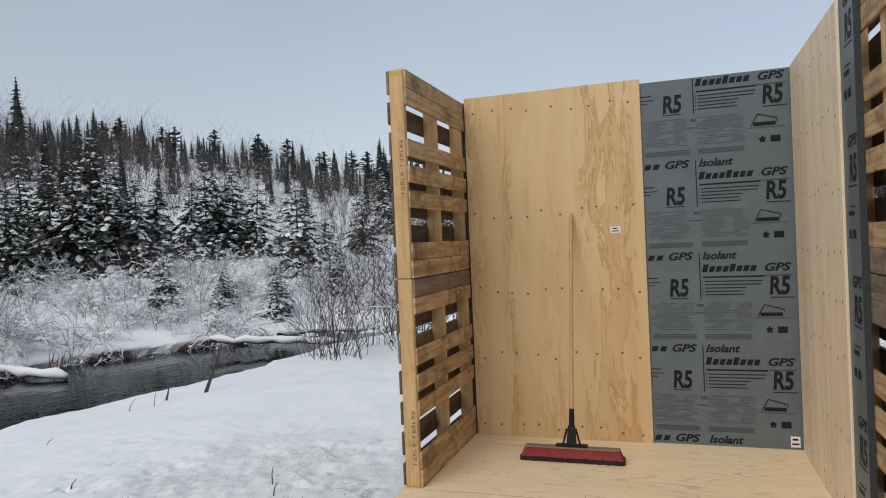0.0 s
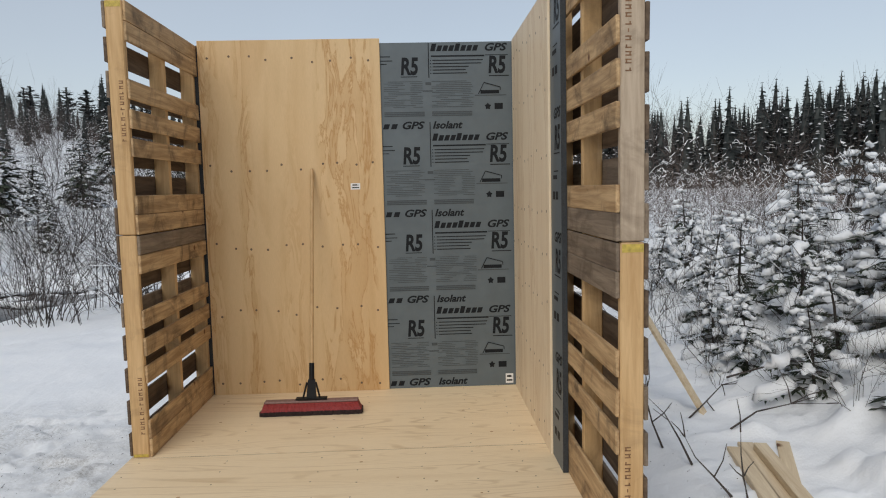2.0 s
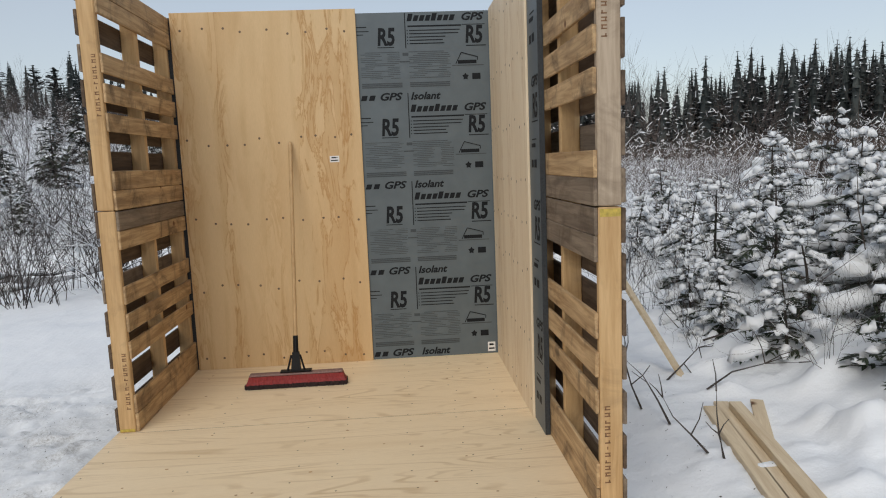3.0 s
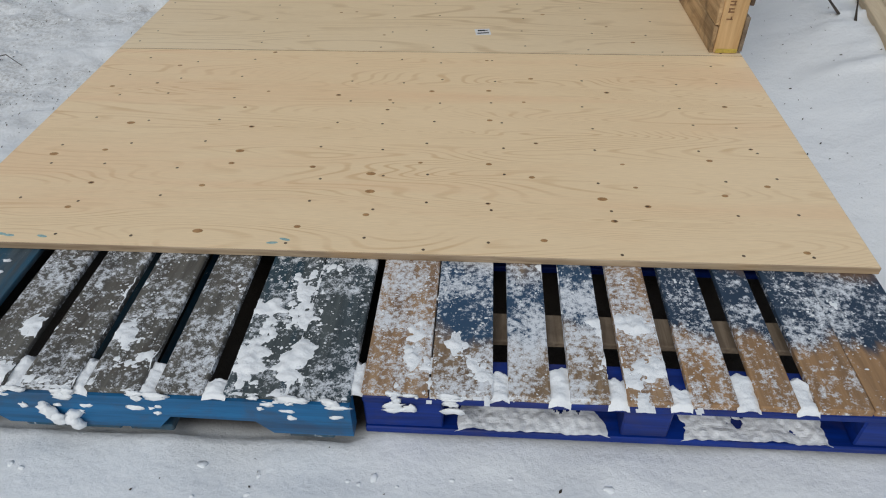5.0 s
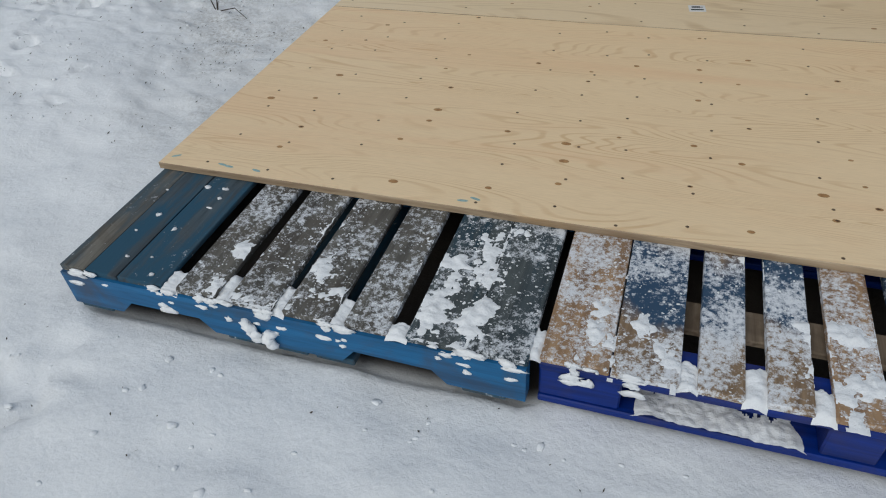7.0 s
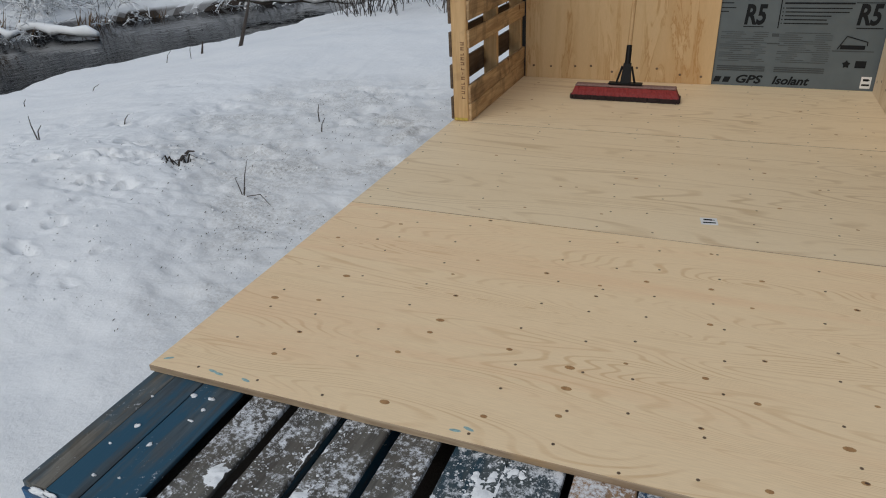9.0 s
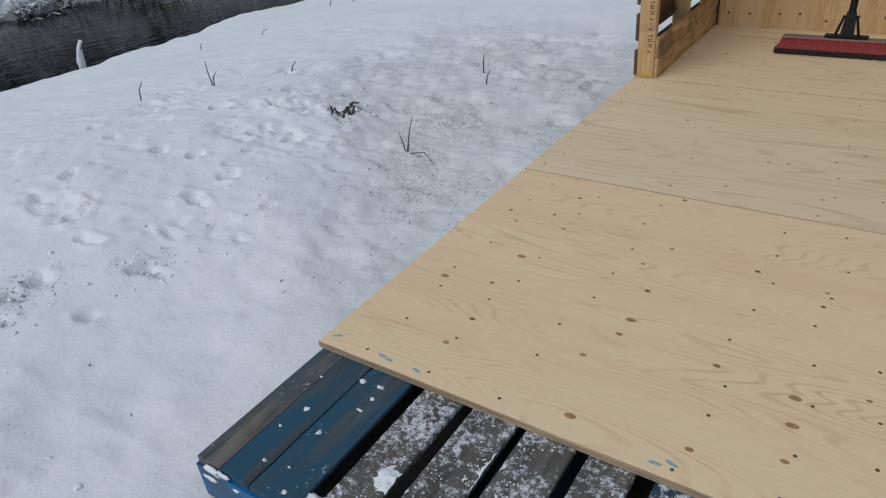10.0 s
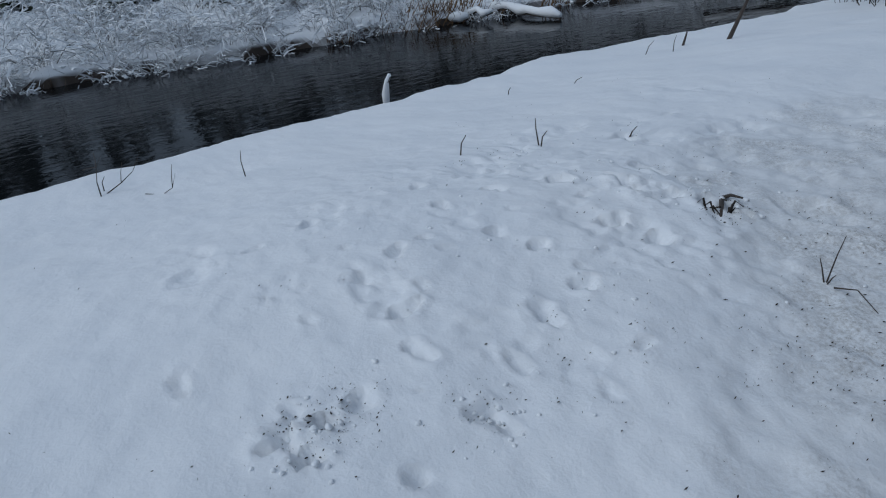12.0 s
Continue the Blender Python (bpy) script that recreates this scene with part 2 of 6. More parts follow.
M_PLY_WALL = ply_mat("wall_plywood", (0.70, 0.505, 0.28), (0.58, 0.39, 0.20), (0.47, 0.255, 0.09), 2, 0.4, 0.35, 0.16, 7.0, 0.85)
M_PLY_SIDE = ply_mat("side_plywood", (0.87, 0.73, 0.53), (0.72, 0.56, 0.37), (0.56, 0.36, 0.17), 2, 0.3, 0.35, 0.13, 7.0, 0.5)
M_PLY_FLOOR = ply_mat("front_floor_plywood", (0.93, 0.71, 0.445), (0.70, 0.45, 0.225), (0.88, 0.56, 0.32), 0, 0.85, 0.6, 0.13, 52.0, 0.0, 4.4)
M_PLY_FLOOR_PALE = ply_mat("pale_floor_plywood", (0.87, 0.70, 0.465), (0.60, 0.42, 0.235), (0.66, 0.46, 0.25), 0, 0.45, 0.6, 0.12, 26.0, 0.0, 3.6)
M_PLY_EDGE = wood_mat("plywood_edge", (0.52, 0.40, 0.27), (0.27, 0.19, 0.12), 0, 0.7)
M_PALLET = wood_mat("pallet_wood", (0.62, 0.43, 0.235), (0.36, 0.225, 0.11), 1, 0.7, 1.2, 0.5, 3.2, (0.20, 0.125, 0.07), grime=0.75)
M_PALLET_GREY = wood_mat("weathered_pallet_wood", (0.30, 0.235, 0.17), (0.16, 0.12, 0.085), 1, 0.75, 1.2, 0.4, 3.0, (0.10, 0.075, 0.06), grime=0.6)
# weathered outer slats; the shade behind the inner ones is put into their colour
M_PALLET_SHADED = wood_mat("weathered_shaded_slat", (0.17, 0.12, 0.08), (0.08, 0.055, 0.038), 1, 0.8, 1.2, 0.4, 3.0, (0.06, 0.042, 0.03), grime=0.6)
M_STUD = wood_mat("stringer_wood", (0.64, 0.43, 0.22), (0.50, 0.31, 0.14), 2, 0.62, 0.8, 0.35, 2.0, (0.42, 0.25, 0.11), grime=0.3)
M_STUD_GREY = wood_mat("greyed_stringer_wood", (0.50, 0.40, 0.295), (0.37, 0.285, 0.20), 2, 0.68, 0.8, 0.3, 2.0, (0.32, 0.235, 0.16), grime=0.4)
M_TEAL_GREY = wood_mat("weathered_grey_deck", (0.21, 0.195, 0.165), (0.075, 0.07, 0.06), 1, 0.75, 1.8, 0.5, 0, (0.04, 0.038, 0.035), -0.06, (0.07, 0.10, 0.12), grime=0.5)
M_TEAL_DECK = wood_mat("worn_teal_deck", (0.085, 0.115, 0.135), (0.045, 0.062, 0.075), 1, 0.75, 1.6, 0.45, 0, (0.03, 0.035, 0.04), -0.06, (0.028, 0.085, 0.135), grime=0.4)
M_TEAL_SNOWY = wood_mat("frosted_grey_deck", (0.16, 0.15, 0.13), (0.07, 0.066, 0.058), 1, 0.75, 1.4, 0.4, 0, (0.045, 0.045, 0.045), 0.022, grime=0.4)
M_TEAL_DARK = wood_mat("frosted_dark_teal_deck", (0.10, 0.115, 0.115), (0.042, 0.052, 0.056), 1, 0.75, 1.4, 0.5, 0, (0.03, 0.05, 0.065), 0.022, (0.025, 0.055, 0.075))
M_TEAL = wood_mat("teal_blue_paint", (0.02, 0.155, 0.35), (0.012, 0.085, 0.20), 0, 0.5, 0.8, 0.35, 0, (0.02, 0.07, 0.12), grime=0.5)
M_BLUE_DECK = wood_mat("frosted_blue_deck", (0.33, 0.23, 0.14), (0.18, 0.12, 0.075), 1, 0.7, 1.2, 0.35, 0, (0.08, 0.065, 0.06), 0.043, None, (0.035, 0.075, 0.135))
M_BLUE_DECK_C = wood_mat("frosted_plain_deck", (0.44, 0.285, 0.16), (0.25, 0.15, 0.085), 1, 0.7, 1.2, 0.3, 0, (0.12, 0.085, 0.07), 0.036)
M_BLUE_DECK_B = wood_mat("worn_blue_deck", (0.42, 0.25, 0.125), (0.24, 0.14, 0.07), 1, 0.7, 1.2, 0.35, 0, (0.11, 0.08, 0.06), 0.006, None, (0.028, 0.05, 0.085))
M_BLUE = wood_mat("bright_blue_paint", (0.003, 0.030, 0.24), (0.002, 0.016, 0.13), 0, 0.45, 0.8, 0.3, 0, (0.01, 0.02, 0.1), grime=0.3)
M_LUMBER = wood_mat("fresh_lumber", (0.76, 0.63, 0.44), (0.62, 0.48, 0.31), 1, 0.6, 0.7, 0.2, 1.6, (0.5, 0.33, 0.17))
M_HANDLE = wood_mat("broom_handle_wood", (0.56, 0.38, 0.20), (0.44, 0.28, 0.13), 2, 0.45, 0.4, 0.2, 0, (0.4, 0.24, 0.11))
M_GPS = plain_mat("silver_grey_insulation", (0.106, 0.131, 0.146), 0.45, 0.0, 0.10, 6.0, 0.05)
M_GPS_EDGE = plain_mat("dark_insulation_edge", (0.035, 0.04, 0.045), 0.8, 0.0, 0.3, 120.0, 0.3)
M_INK = plain_mat("black_print", (0.010, 0.012, 0.015), 0.6, 0, 0.1, 40, 0, 0.2)
M_INK_PALE = plain_mat("fine_grey_print", (0.05, 0.062, 0.07), 0.5, 0, 0.15, 60, 0)
M_STENCIL = plain_mat("brown_stencil", (0.20, 0.10, 0.045), 0.7, 0, 0.4, 90, 0)
M_YELLOW = plain_mat("yellow_paint", (0.50, 0.37, 0.07), 0.55, 0, 0.3, 60, 0.1)
M_FLECK = plain_mat("pale_teal_smear", (0.30, 0.45, 0.44), 0.6, 0, 0.2, 90, 0)
M_WHITE = plain_mat("white_label_paper", (0.78, 0.78, 0.77), 0.55, 0, 0.05, 20, 0)
M_SCREW = plain_mat("dark_screw", (0.16, 0.105, 0.065), 0.5, 0.3, 0.4, 60, 0)
M_KNOT = wood_mat("knot_wood", (0.52, 0.30, 0.13), (0.30, 0.155, 0.065), 1, 0.55, 0.3, 0.3)
M_KNOT_DARK = plain_mat("dark_knot", (0.09, 0.045, 0.022), 0.6, 0, 0.3, 200, 0)
M_BLACK = plain_mat("black_plastic", (0.007, 0.007, 0.008), 0.5, 0, 0.2, 60, 0.05, 0.2)
M_RED = plain_mat("red_bristle", (0.24, 0.022, 0.022), 0.65, 0, 0.45, 220, 0.6)
M_DARKBRISTLE = plain_mat("dark_bristle_tip", (0.025, 0.012, 0.012), 0.8, 0, 0.4, 220, 0.5)
M_BLOCK = plain_mat("worn_white_block", (0.22, 0.13, 0.115), 0.6, 0, 0.7, 160, 0.3)
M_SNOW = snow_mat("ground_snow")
M_SNOW_CLEAN = snow_mat("fresh_snow", False)
M_BARK = plain_mat("dark_bark", (0.06, 0.048, 0.04), 0.85, 0, 0.4, 40, 0.5)
M_BARK_GREY = plain_mat("grey_bark", (0.13, 0.115, 0.105), 0.85, 0, 0.35, 40, 0.5)
M_TWIG = leaf_mat("bare_twig", (0.035, 0.029, 0.026), (0.11, 0.09, 0.08))
M_TWIG_BROWN = leaf_mat("reddish_twig", (0.06, 0.045, 0.038), (0.16, 0.115, 0.09))
M_TWIG_GREY = leaf_mat("grey_hardwood_twig", (0.055, 0.046, 0.042), (0.12, 0.10, 0.092))
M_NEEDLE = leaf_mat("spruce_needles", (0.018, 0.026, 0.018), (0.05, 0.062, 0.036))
# needle colour made paler and bluer to carry the haze of distance
M_NEEDLE_FAR = leaf_mat("hazed_distant_spruce", (0.032, 0.039, 0.039), (0.075, 0.085, 0.08))
M_GRASS = leaf_mat("dead_grass", (0.10, 0.06, 0.03), (0.22, 0.14, 0.07))
M_DIRT = plain_mat("wet_soil", (0.026, 0.02, 0.016), 0.8, 0, 0.5, 60, 0.5)
M_LITTER = leaf_mat("dark_litter", (0.03, 0.022, 0.016), (0.09, 0.065, 0.045))

# dark moving water
M_WATER, n_, l_, b_ = base_mat("dark_river_water", 0.02, 0, 0.12)
b_.inputs["Base Color"].default_value = (0.006, 0.007, 0.008, 1)
b_.inputs["IOR"].default_value = 1.31
v_ = coords(n_, l_, (1.0, 0.55, 1.0), False)
f_ = noise_node(n_, l_, v_, 5.5, 3, 0.5, 0.6)
bump(n_, l_, b_, f_, 0.3, 0.022)

# ---------------------------------------------------------------- mesh tools


class Geo:
    """Collects vertices and faces of one part."""

    def __init__(self):
        self.v, self.f = [], []

    def add(self, verts, faces, m=None):
        k = len(self.v)
        self.v += [tuple(m @ Vector(p)) for p in verts] if m else [tuple(p) for p in verts]
        self.f += [tuple(i + k for i in q) for q in faces]
        return self

    def box(self, c, s, m=None):
        x, y, z = (a / 2 for a in s)
        vs = [(c[0] + i * x, c[1] + j * y, c[2] + k * z) for i in (-1, 1) for j in (-1, 1) for k in (-1, 1)]
        return self.add(vs, [(0, 1, 3, 2), (4, 6, 7, 5), (0, 4, 5, 1), (2, 3, 7, 6), (0, 2, 6, 4), (1, 5, 7, 3)], m)

    def bevel_box(self, c, s, b=0.003, jag=0.0, rng=None):
        bm = bmesh.new()
        bmesh.ops.create_cube(bm, size=1.0)
        bmesh.ops.scale(bm, vec=s, verts=bm.verts)
        bmesh.ops.bevel(bm, geom=bm.edges[:], offset=min(b, min(s) * 0.4), segments=1, affect="EDGES")
        bm.verts.index_update()
        vs = [(v.co.x + c[0], v.co.y + c[1], v.co.z + c[2]) for v in bm.verts]
        if jag:
            vs = [tuple(a + rng.uniform(-jag, jag) for a in p) for p in vs]
        fs = [tuple(v.index for v in f.verts) for f in bm.faces]
        bm.free()
        return self.add(vs, fs)

    def tube(self, pts, radii, sides=5, cap=True):
        pts = [Vector(p) for p in pts]
        k = len(self.v)
        for i, p in enumerate(pts):
            d = (pts[min(i + 1, len(pts) - 1)] - pts[max(i - 1, 0)])
            d = d.normalized() if d.length > 1e-9 else Vector((0, 0, 1))
            a = d.orthogonal().normalized()
            c = d.cross(a)
            for s in range(sides):
                t = 2 * math.pi * s / sides
                self.v.append(tuple(p + radii[i] * (math.cos(t) * a + math.sin(t) * c)))
        for i in range(len(pts) - 1):
            for s in range(sides):
                q = (s + 1) % sides
                self.f.append((k + i * sides + s, k + i * sides + q, k + (i + 1) * sides + q, k + (i + 1) * sides + s))
        if cap:
            self.f.append(tuple(k + s for s in reversed(range(sides))))
            self.f.append(tuple(k + (len(pts) - 1) * sides + s for s in range(sides)))
        return self

    def blob(self, c, r, rng, jag=0.18, level=0):
        vs, fs = ICO[level]
        j = [1 + rng.uniform(-jag, jag) for _ in vs]
        return self.add([(c[0] + p[0] * r[0] * q, c[1] + p[1] * r[1] * q, c[2] + p[2] * r[2] * q) for p, q in zip(vs, j)], fs)

    def mesh(self, name, smooth=False):
        me = bpy.data.meshes.new(name)
        me.from_pydata(self.v, [], self.f)
        if smooth:
            me.polygons.foreach_set("use_smooth", [True] * len(me.polygons))
        me.update()
        return me


def ico(level):
    bm = bmesh.new()
    bmesh.ops.create_icosphere(bm, subdivisions=level, radius=1)
    bm.verts.index_update()
    out = ([tuple(v.co) for v in bm.verts], [tuple(v.index for v in f.verts) for f in bm.faces])
    bm.free()
    return out


ICO = [ico(1), ico(2)]


def part(name, geo, material, parent=None, label="", at=(0, 0, 0), smooth=False):
    """Links geometry as one mesh object under a thing or a part."""
    me = geo if isinstance(geo, bpy.types.Mesh) else geo.mesh(name, smooth)
    if not me.materials:
        me.materials.append(material)
    ob = new(name, me)
    ob.location = at
    if parent:
        ob.parent = parent
    if label:
        tagged(ob, label)
    return ob


def stuff(ob):
    """Marks a part whose pieces are past counting."""
    return tagged(ob, kind="stuff")


def thing(name, label, category, at=(0, 0, 0), rz=0.0, group="", kind=""):
    ob = new(name)
    ob.empty_display_size = 0.2
    ob.location = at
    ob.rotation_euler = (0, 0, radians(rz))
    return tagged(ob, label, category, group, kind)


def text_geo(body, size, shear=0.0, width=None, bold=0.0, align="LEFT"):
    """Flat lettering as a mesh in the xy plane, cut to a given width."""
    cu = bpy.data.curves.new("lettering", "FONT")
    cu.body, cu.size, cu.shear, cu.offset, cu.resolution_u = body, size, shear, bold, 3
    cu.align_x = align
    ob = new("lettering", cu)
    dg = bpy.context.evaluated_depsgraph_get()
    dg.update()
    me = bpy.data.meshes.new_from_object(ob.evaluated_get(dg))
    bpy.data.objects.remove(ob)
    g = Geo()
    vs = [tuple(v.co) for v in me.vertices]
    if width and vs:
        x0, x1 = min(p[0] for p in vs), max(p[0] for p in vs)
        k = width / (x1 - x0)
        vs = [((p[0] - x0) * k, p[1], p[2]) for p in vs]
    g.add(vs, [tuple(q.vertices) for q in me.polygons])
    bpy.data.meshes.remove(me)
    return g


def smooth01(a, b, x):
    t = min(1.0, max(0.0, (x - a) / (b - a)))
    return t * t * (3 - 2 * t)


# ---------------------------------------------------------------- ground
FT = 0.165          # top of the plywood floor
PT = 0.143          # top of the pallets under it
BW = 3.57           # face of the back wall
WATER_Z = -0.70
RIVER = [(-9.8, -60, 3.5), (-9.7, -3, 3.6), (-9.45, 0.5, 3.35), (-9.22, 1.8, 3.17), (-9.0, 3.0, 2.85), (-8.6, 6, 2.7), (-8.1, 9.0, 2.5),
         (-7.0, 12.2, 1.6), (-4.0, 14.6, 1.3), (2, 17.5, 1.2), (14, 20, 1.3), (60, 26, 1.5)]
# (x, y, radius, depth): footprints and scuffs in the snow
_r = random.Random(11)
PRINTS = [(-1.34, -0.24, 0.05), (-1.25, -0.33, 0.036), (-1.35, -0.12, 0.045), (-1.38, -0.37, 0.06), (-1.44, -0.30, 0.04), (-1.08, 0.13, 0.05), (-1.03, 0.17, 0.035), (-1.17, 0.35, 0.032), (-0.97, 0.72, 0.034),
          (-1.61, 0.22, 0.05), (-1.28, 0.59, 0.05), (-1.32, 0.81, 0.05), (-1.40, 0.14, 0.045), (-1.89, 0.21, 0.035), (-1.96, 0.41, 0.045), (-2.18, 0.79, 0.04), (-2.06, 1.40, 0.06),
          (-1.81, 1.59, 0.07), (-2.40, 2.28, 0.055), (-1.59, 1.27, 0.06), (-1.37, 1.29, 0.065), (-2.53, 0.30, 0.035), (-2.48, 0.01, 0.035), (-1.98, 0.55, 0.03), (-1.82, 0.81, 0.045),
          (-1.80, -0.52, 0.035), (-1.63, 0.87, 0.045), (-1.62, 1.66, 0.05), (-1.92, 1.87, 0.05), (-1.69, 0.34, 0.03), (-1.01, -0.14, 0.04), (-1.39, 1.72, 0.085)]
DENTS = [(x, y, 0.84 * r, 0.72 * r * (1.9 if k < 2 else 1)) for k, (x, y, r) in enumerate(PRINTS)]
DENTS += [(_r.uniform(-3.0, -0.9), _r.uniform(-0.3, 3.6), _r.uniform(0.06, 0.14), _r.uniform(0.006, 0.016)) for _ in range(60)]
DENTS += [(_r.gauss(-1.75, 0.45), _r.uniform(-0.2, 3.2), _r.uniform(0.014, 0.03), _r.uniform(0.008, 0.022)) for _ in range(40)]
DENTS += [(_r.uniform(-2.2, -0.15), _r.uniform(2.0, 4.2), _r.uniform(0.05, 0.11), _r.uniform(0.008, 0.02)) for _ in range(24)]
DENTS += [(_r.uniform(-0.9, 2.8), _r.uniform(-2.0, -0.65), _r.uniform(0.05, 0.13), _r.uniform(0.01, 0.024)) for _ in range(60)]


def river_side(x, y):
    """Distance to the water's edge (negative in the river) and the side: +1 this bank, -1 the far one."""
    best = (1e9, 1)
    for (x0, y0, w0), (x1, y1, w1) in zip(RIVER, RIVER[1:]):
        dx, dy = x1 - x0, y1 - y0
        t = min(1, max(0, ((x - x0) * dx + (y - y0) * dy) / (dx * dx + dy * dy)))
        px, py = x - x0 - t * dx, y - y0 - t * dy
        d = math.hypot(px, py) - (w0 + t * (w1 - w0))
        if d < best[0]:
            best = (d, 1 if px * dy - py * dx > 0 else -1)
    return best


def height(x, y):
    d, side = river_side(x, y)
    w = 0.18 * noise.noise((x * 0.9, y * 0.9, 3.1))
    if side < 0:
        w += 0.34 * noise.noise((x * 0.5, y * 0.5, 6.6)) + 0.22 * noise.noise((x * 1.9, y * 1.9, 2.4))
    d += w
    r, az = math.hypot(x - 1.5, y + 1.2), math.degrees(math.atan2(x - 1.5, y + 1.2))
    wav = 0.05 * noise.noise((x * 0.55, y * 0.55, 0)) + 0.02 * noise.noise((x * 2.1, y * 2.1, 5)) + 0.011 * noise.noise((x * 5.5, y * 5.5, 9)) + 0.006 * noise.noise((x * 13, y * 13, 2))
    if side > 0:
        z = -0.02 - 0.32 * smooth01(-2.4, -6.2, x) - 0.12 * smooth01(4.5, 9, y) * smooth01(0.5, -3, x)
        z += 0.14 * math.exp(-((x + 2.1) ** 2 / 1.3 + (y - 0.7) ** 2 / 3.5)) 
        if -3 < x < 0.1 and 0 < y < 5:
            e = float(np.interp(y, [p[0] for p in PATH_EDGE], [p[1] for p in PATH_EDGE])) + 0.16 * noise.noise((x * 4, y * 4, 4.4)) + 0.06 * noise.noise((x * 13, y * 13, 6.4))
            on = smooth01(e - 0.20, e + 0.16, x) * smooth01(0.1, 0.6, y) * smooth01(5, 3, y)
            z += -0.03 * on + on * (0.014 * noise.noise((x * 9, y * 9, 14)) + 0.007 * noise.noise((x * 22, y * 22, 17)))
        if -1.2 < x < 3.4 and -2.6 < y < -0.4:
            z += 0.016 * noise.noise((x * 5, y * 5, 24)) + 0.012 * max(0, noise.noise((x * 11, y * 11, 27)))
        z += 0.36 * smooth01(3.5, 5.0, x) * smooth01(-3, 2, y) + 0.10 * smooth01(2.6, 3.2, x)
        k = 1.0
        if -0.35 < x < 2.75 and -0.75 < y < 4.1:
            k = max(smooth01(0.0, -0.35, x), smooth01(2.45, 2.75, x), smooth01(-0.45, -0.75, y), smooth01(3.7, 4.1, y))
        z += wav * max(0.15, k) + 0.38 * max(0, noise.noise((x * 2.0, y * 2.0, 12))) * smooth01(3.6, 4.4, x) * smooth01(14, 9, x)
        z += 0.16 * max(0, noise.noise((x * 4.6, y * 4.6, 31))) * smooth01(3.2, 3.9, x) * smooth01(8, 6, x) * smooth01(0, 1.5, y) + 0.05 * max(0, noise.noise((x * 8, y * 8, 21))) * smooth01(2.7, 3.2, x) * smooth01(7, 5, x)
        if 0.02 < x < 2.42 and -0.42 < y < 3.7:
            z = min(z, -0.045 if x < 1.2 or y > -0.2 else -0.008)
    else:
        z = -0.52 + 0.17 * min(d, 3) + wav * 3 * smooth01(0, 2, d) + 0.10 * noise.noise((x * 1.6, y * 1.6, 8))
    steep = smooth01(0.0, 0.32 if side > 0 else 0.5, d)
    z = WATER_Z - 0.35 + (z - WATER_Z + 0.35) * steep
    hill = (0.018 + 0.172 * smooth01(6, -52, az)) * max(0.0, min(r, 130) - 19)
    if abs(az) < 120:
        z += hill * smooth01(0, 3, d)
    if r < 8:
        for cx, cy, cr, dp in DENTS:
            ux, uy = x - cx, y - cy
            if abs(ux) + abs(uy) > 0.5:
                continue
            ux, uy = ux + 1.0 * cr * noise.noise((x * 17, y * 17, cx * 9)), uy + 1.0 * cr * noise.noise((x * 17, y * 17, cy * 9 + 40))
            q = (ux * ux * (1.0 + 0.8 * math.sin(cx * 50)) + uy * uy * (1.2 - 0.6 * math.sin(cx * 50))) / (cr * cr)
            if q < 5:
                z += dp * (-math.exp(-q * q * q * 0.8) + 0.25 * math.exp(-(math.sqrt(q) - 1.45) ** 2 * 8))
    return z


def axis(spans, far):
    """Grid lines: fine where the walk passes close, ever wider out to the horizon."""
    a = []
    for lo, hi, step in spans:
        a += list(np.linspace(lo, hi, round((hi - lo) / step), endpoint=False))
    a.append(spans[-1][1])
    lo, s0, hi, s1 = a[0], spans[0][2], a[-1], spans[-1][2]
    while lo > -far:
        s0 *= 1.16
        lo -= s0
        a.insert(0, lo)
    while hi < far:
        s1 *= 1.16
        hi += s1
        a.append(hi)
    return a


gx = axis(((-14.0, -3.6, 0.09), (-3.6, -2.6, 0.03), (-2.6, -0.7, 0.0165), (-0.7, 0.1, 0.025), (0.1, 2.6, 0.04), (2.6, 6.6, 0.07)), 900)
gy = axis(((-2.6, -0.8, 0.04), (-0.8, -0.5, 0.025), (-0.5, 2.0, 0.0165), (2.0, 4.0, 0.028), (4.0, 10.5, 0.08)), 900)
verts = [(x, y, height(x, y)) for y in gy for x in gx]
nx = len(gx)
faces = [(j * nx + i, j * nx + i + 1, (j + 1) * nx + i + 1, (j + 1) * nx + i) for j in range(len(gy) - 1) for i in range(nx - 1)]
ground = Geo().add(verts, faces).mesh("ground", True)
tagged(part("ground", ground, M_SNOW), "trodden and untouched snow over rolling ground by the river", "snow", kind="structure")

water = Geo()
ws = [(x, y) for x, y, _ in RIVER]
wv = []
for i, (x, y, w) in enumerate(RIVER):
    x0, y0 = ws[max(i - 1, 0)]
    x1, y1 = ws[min(i + 1, len(ws) - 1)]
    nrm = Vector((y1 - y0, x0 - x1, 0)).normalized()
    wv += [Vector((x, y, WATER_Z)) + nrm * (w + 0.7), Vector((x, y, WATER_Z)) - nrm * (w + 0.7)]
water.add(wv, [(2 * i, 2 * i + 2, 2 * i + 3, 2 * i + 1) for i in range(len(RIVER) - 1)])
tagged(part("water", water, M_WATER), "dark rippled river between snowy banks", "river", kind="structure")

# ---------------------------------------------------------------- base pallets
rng = random.Random(3)


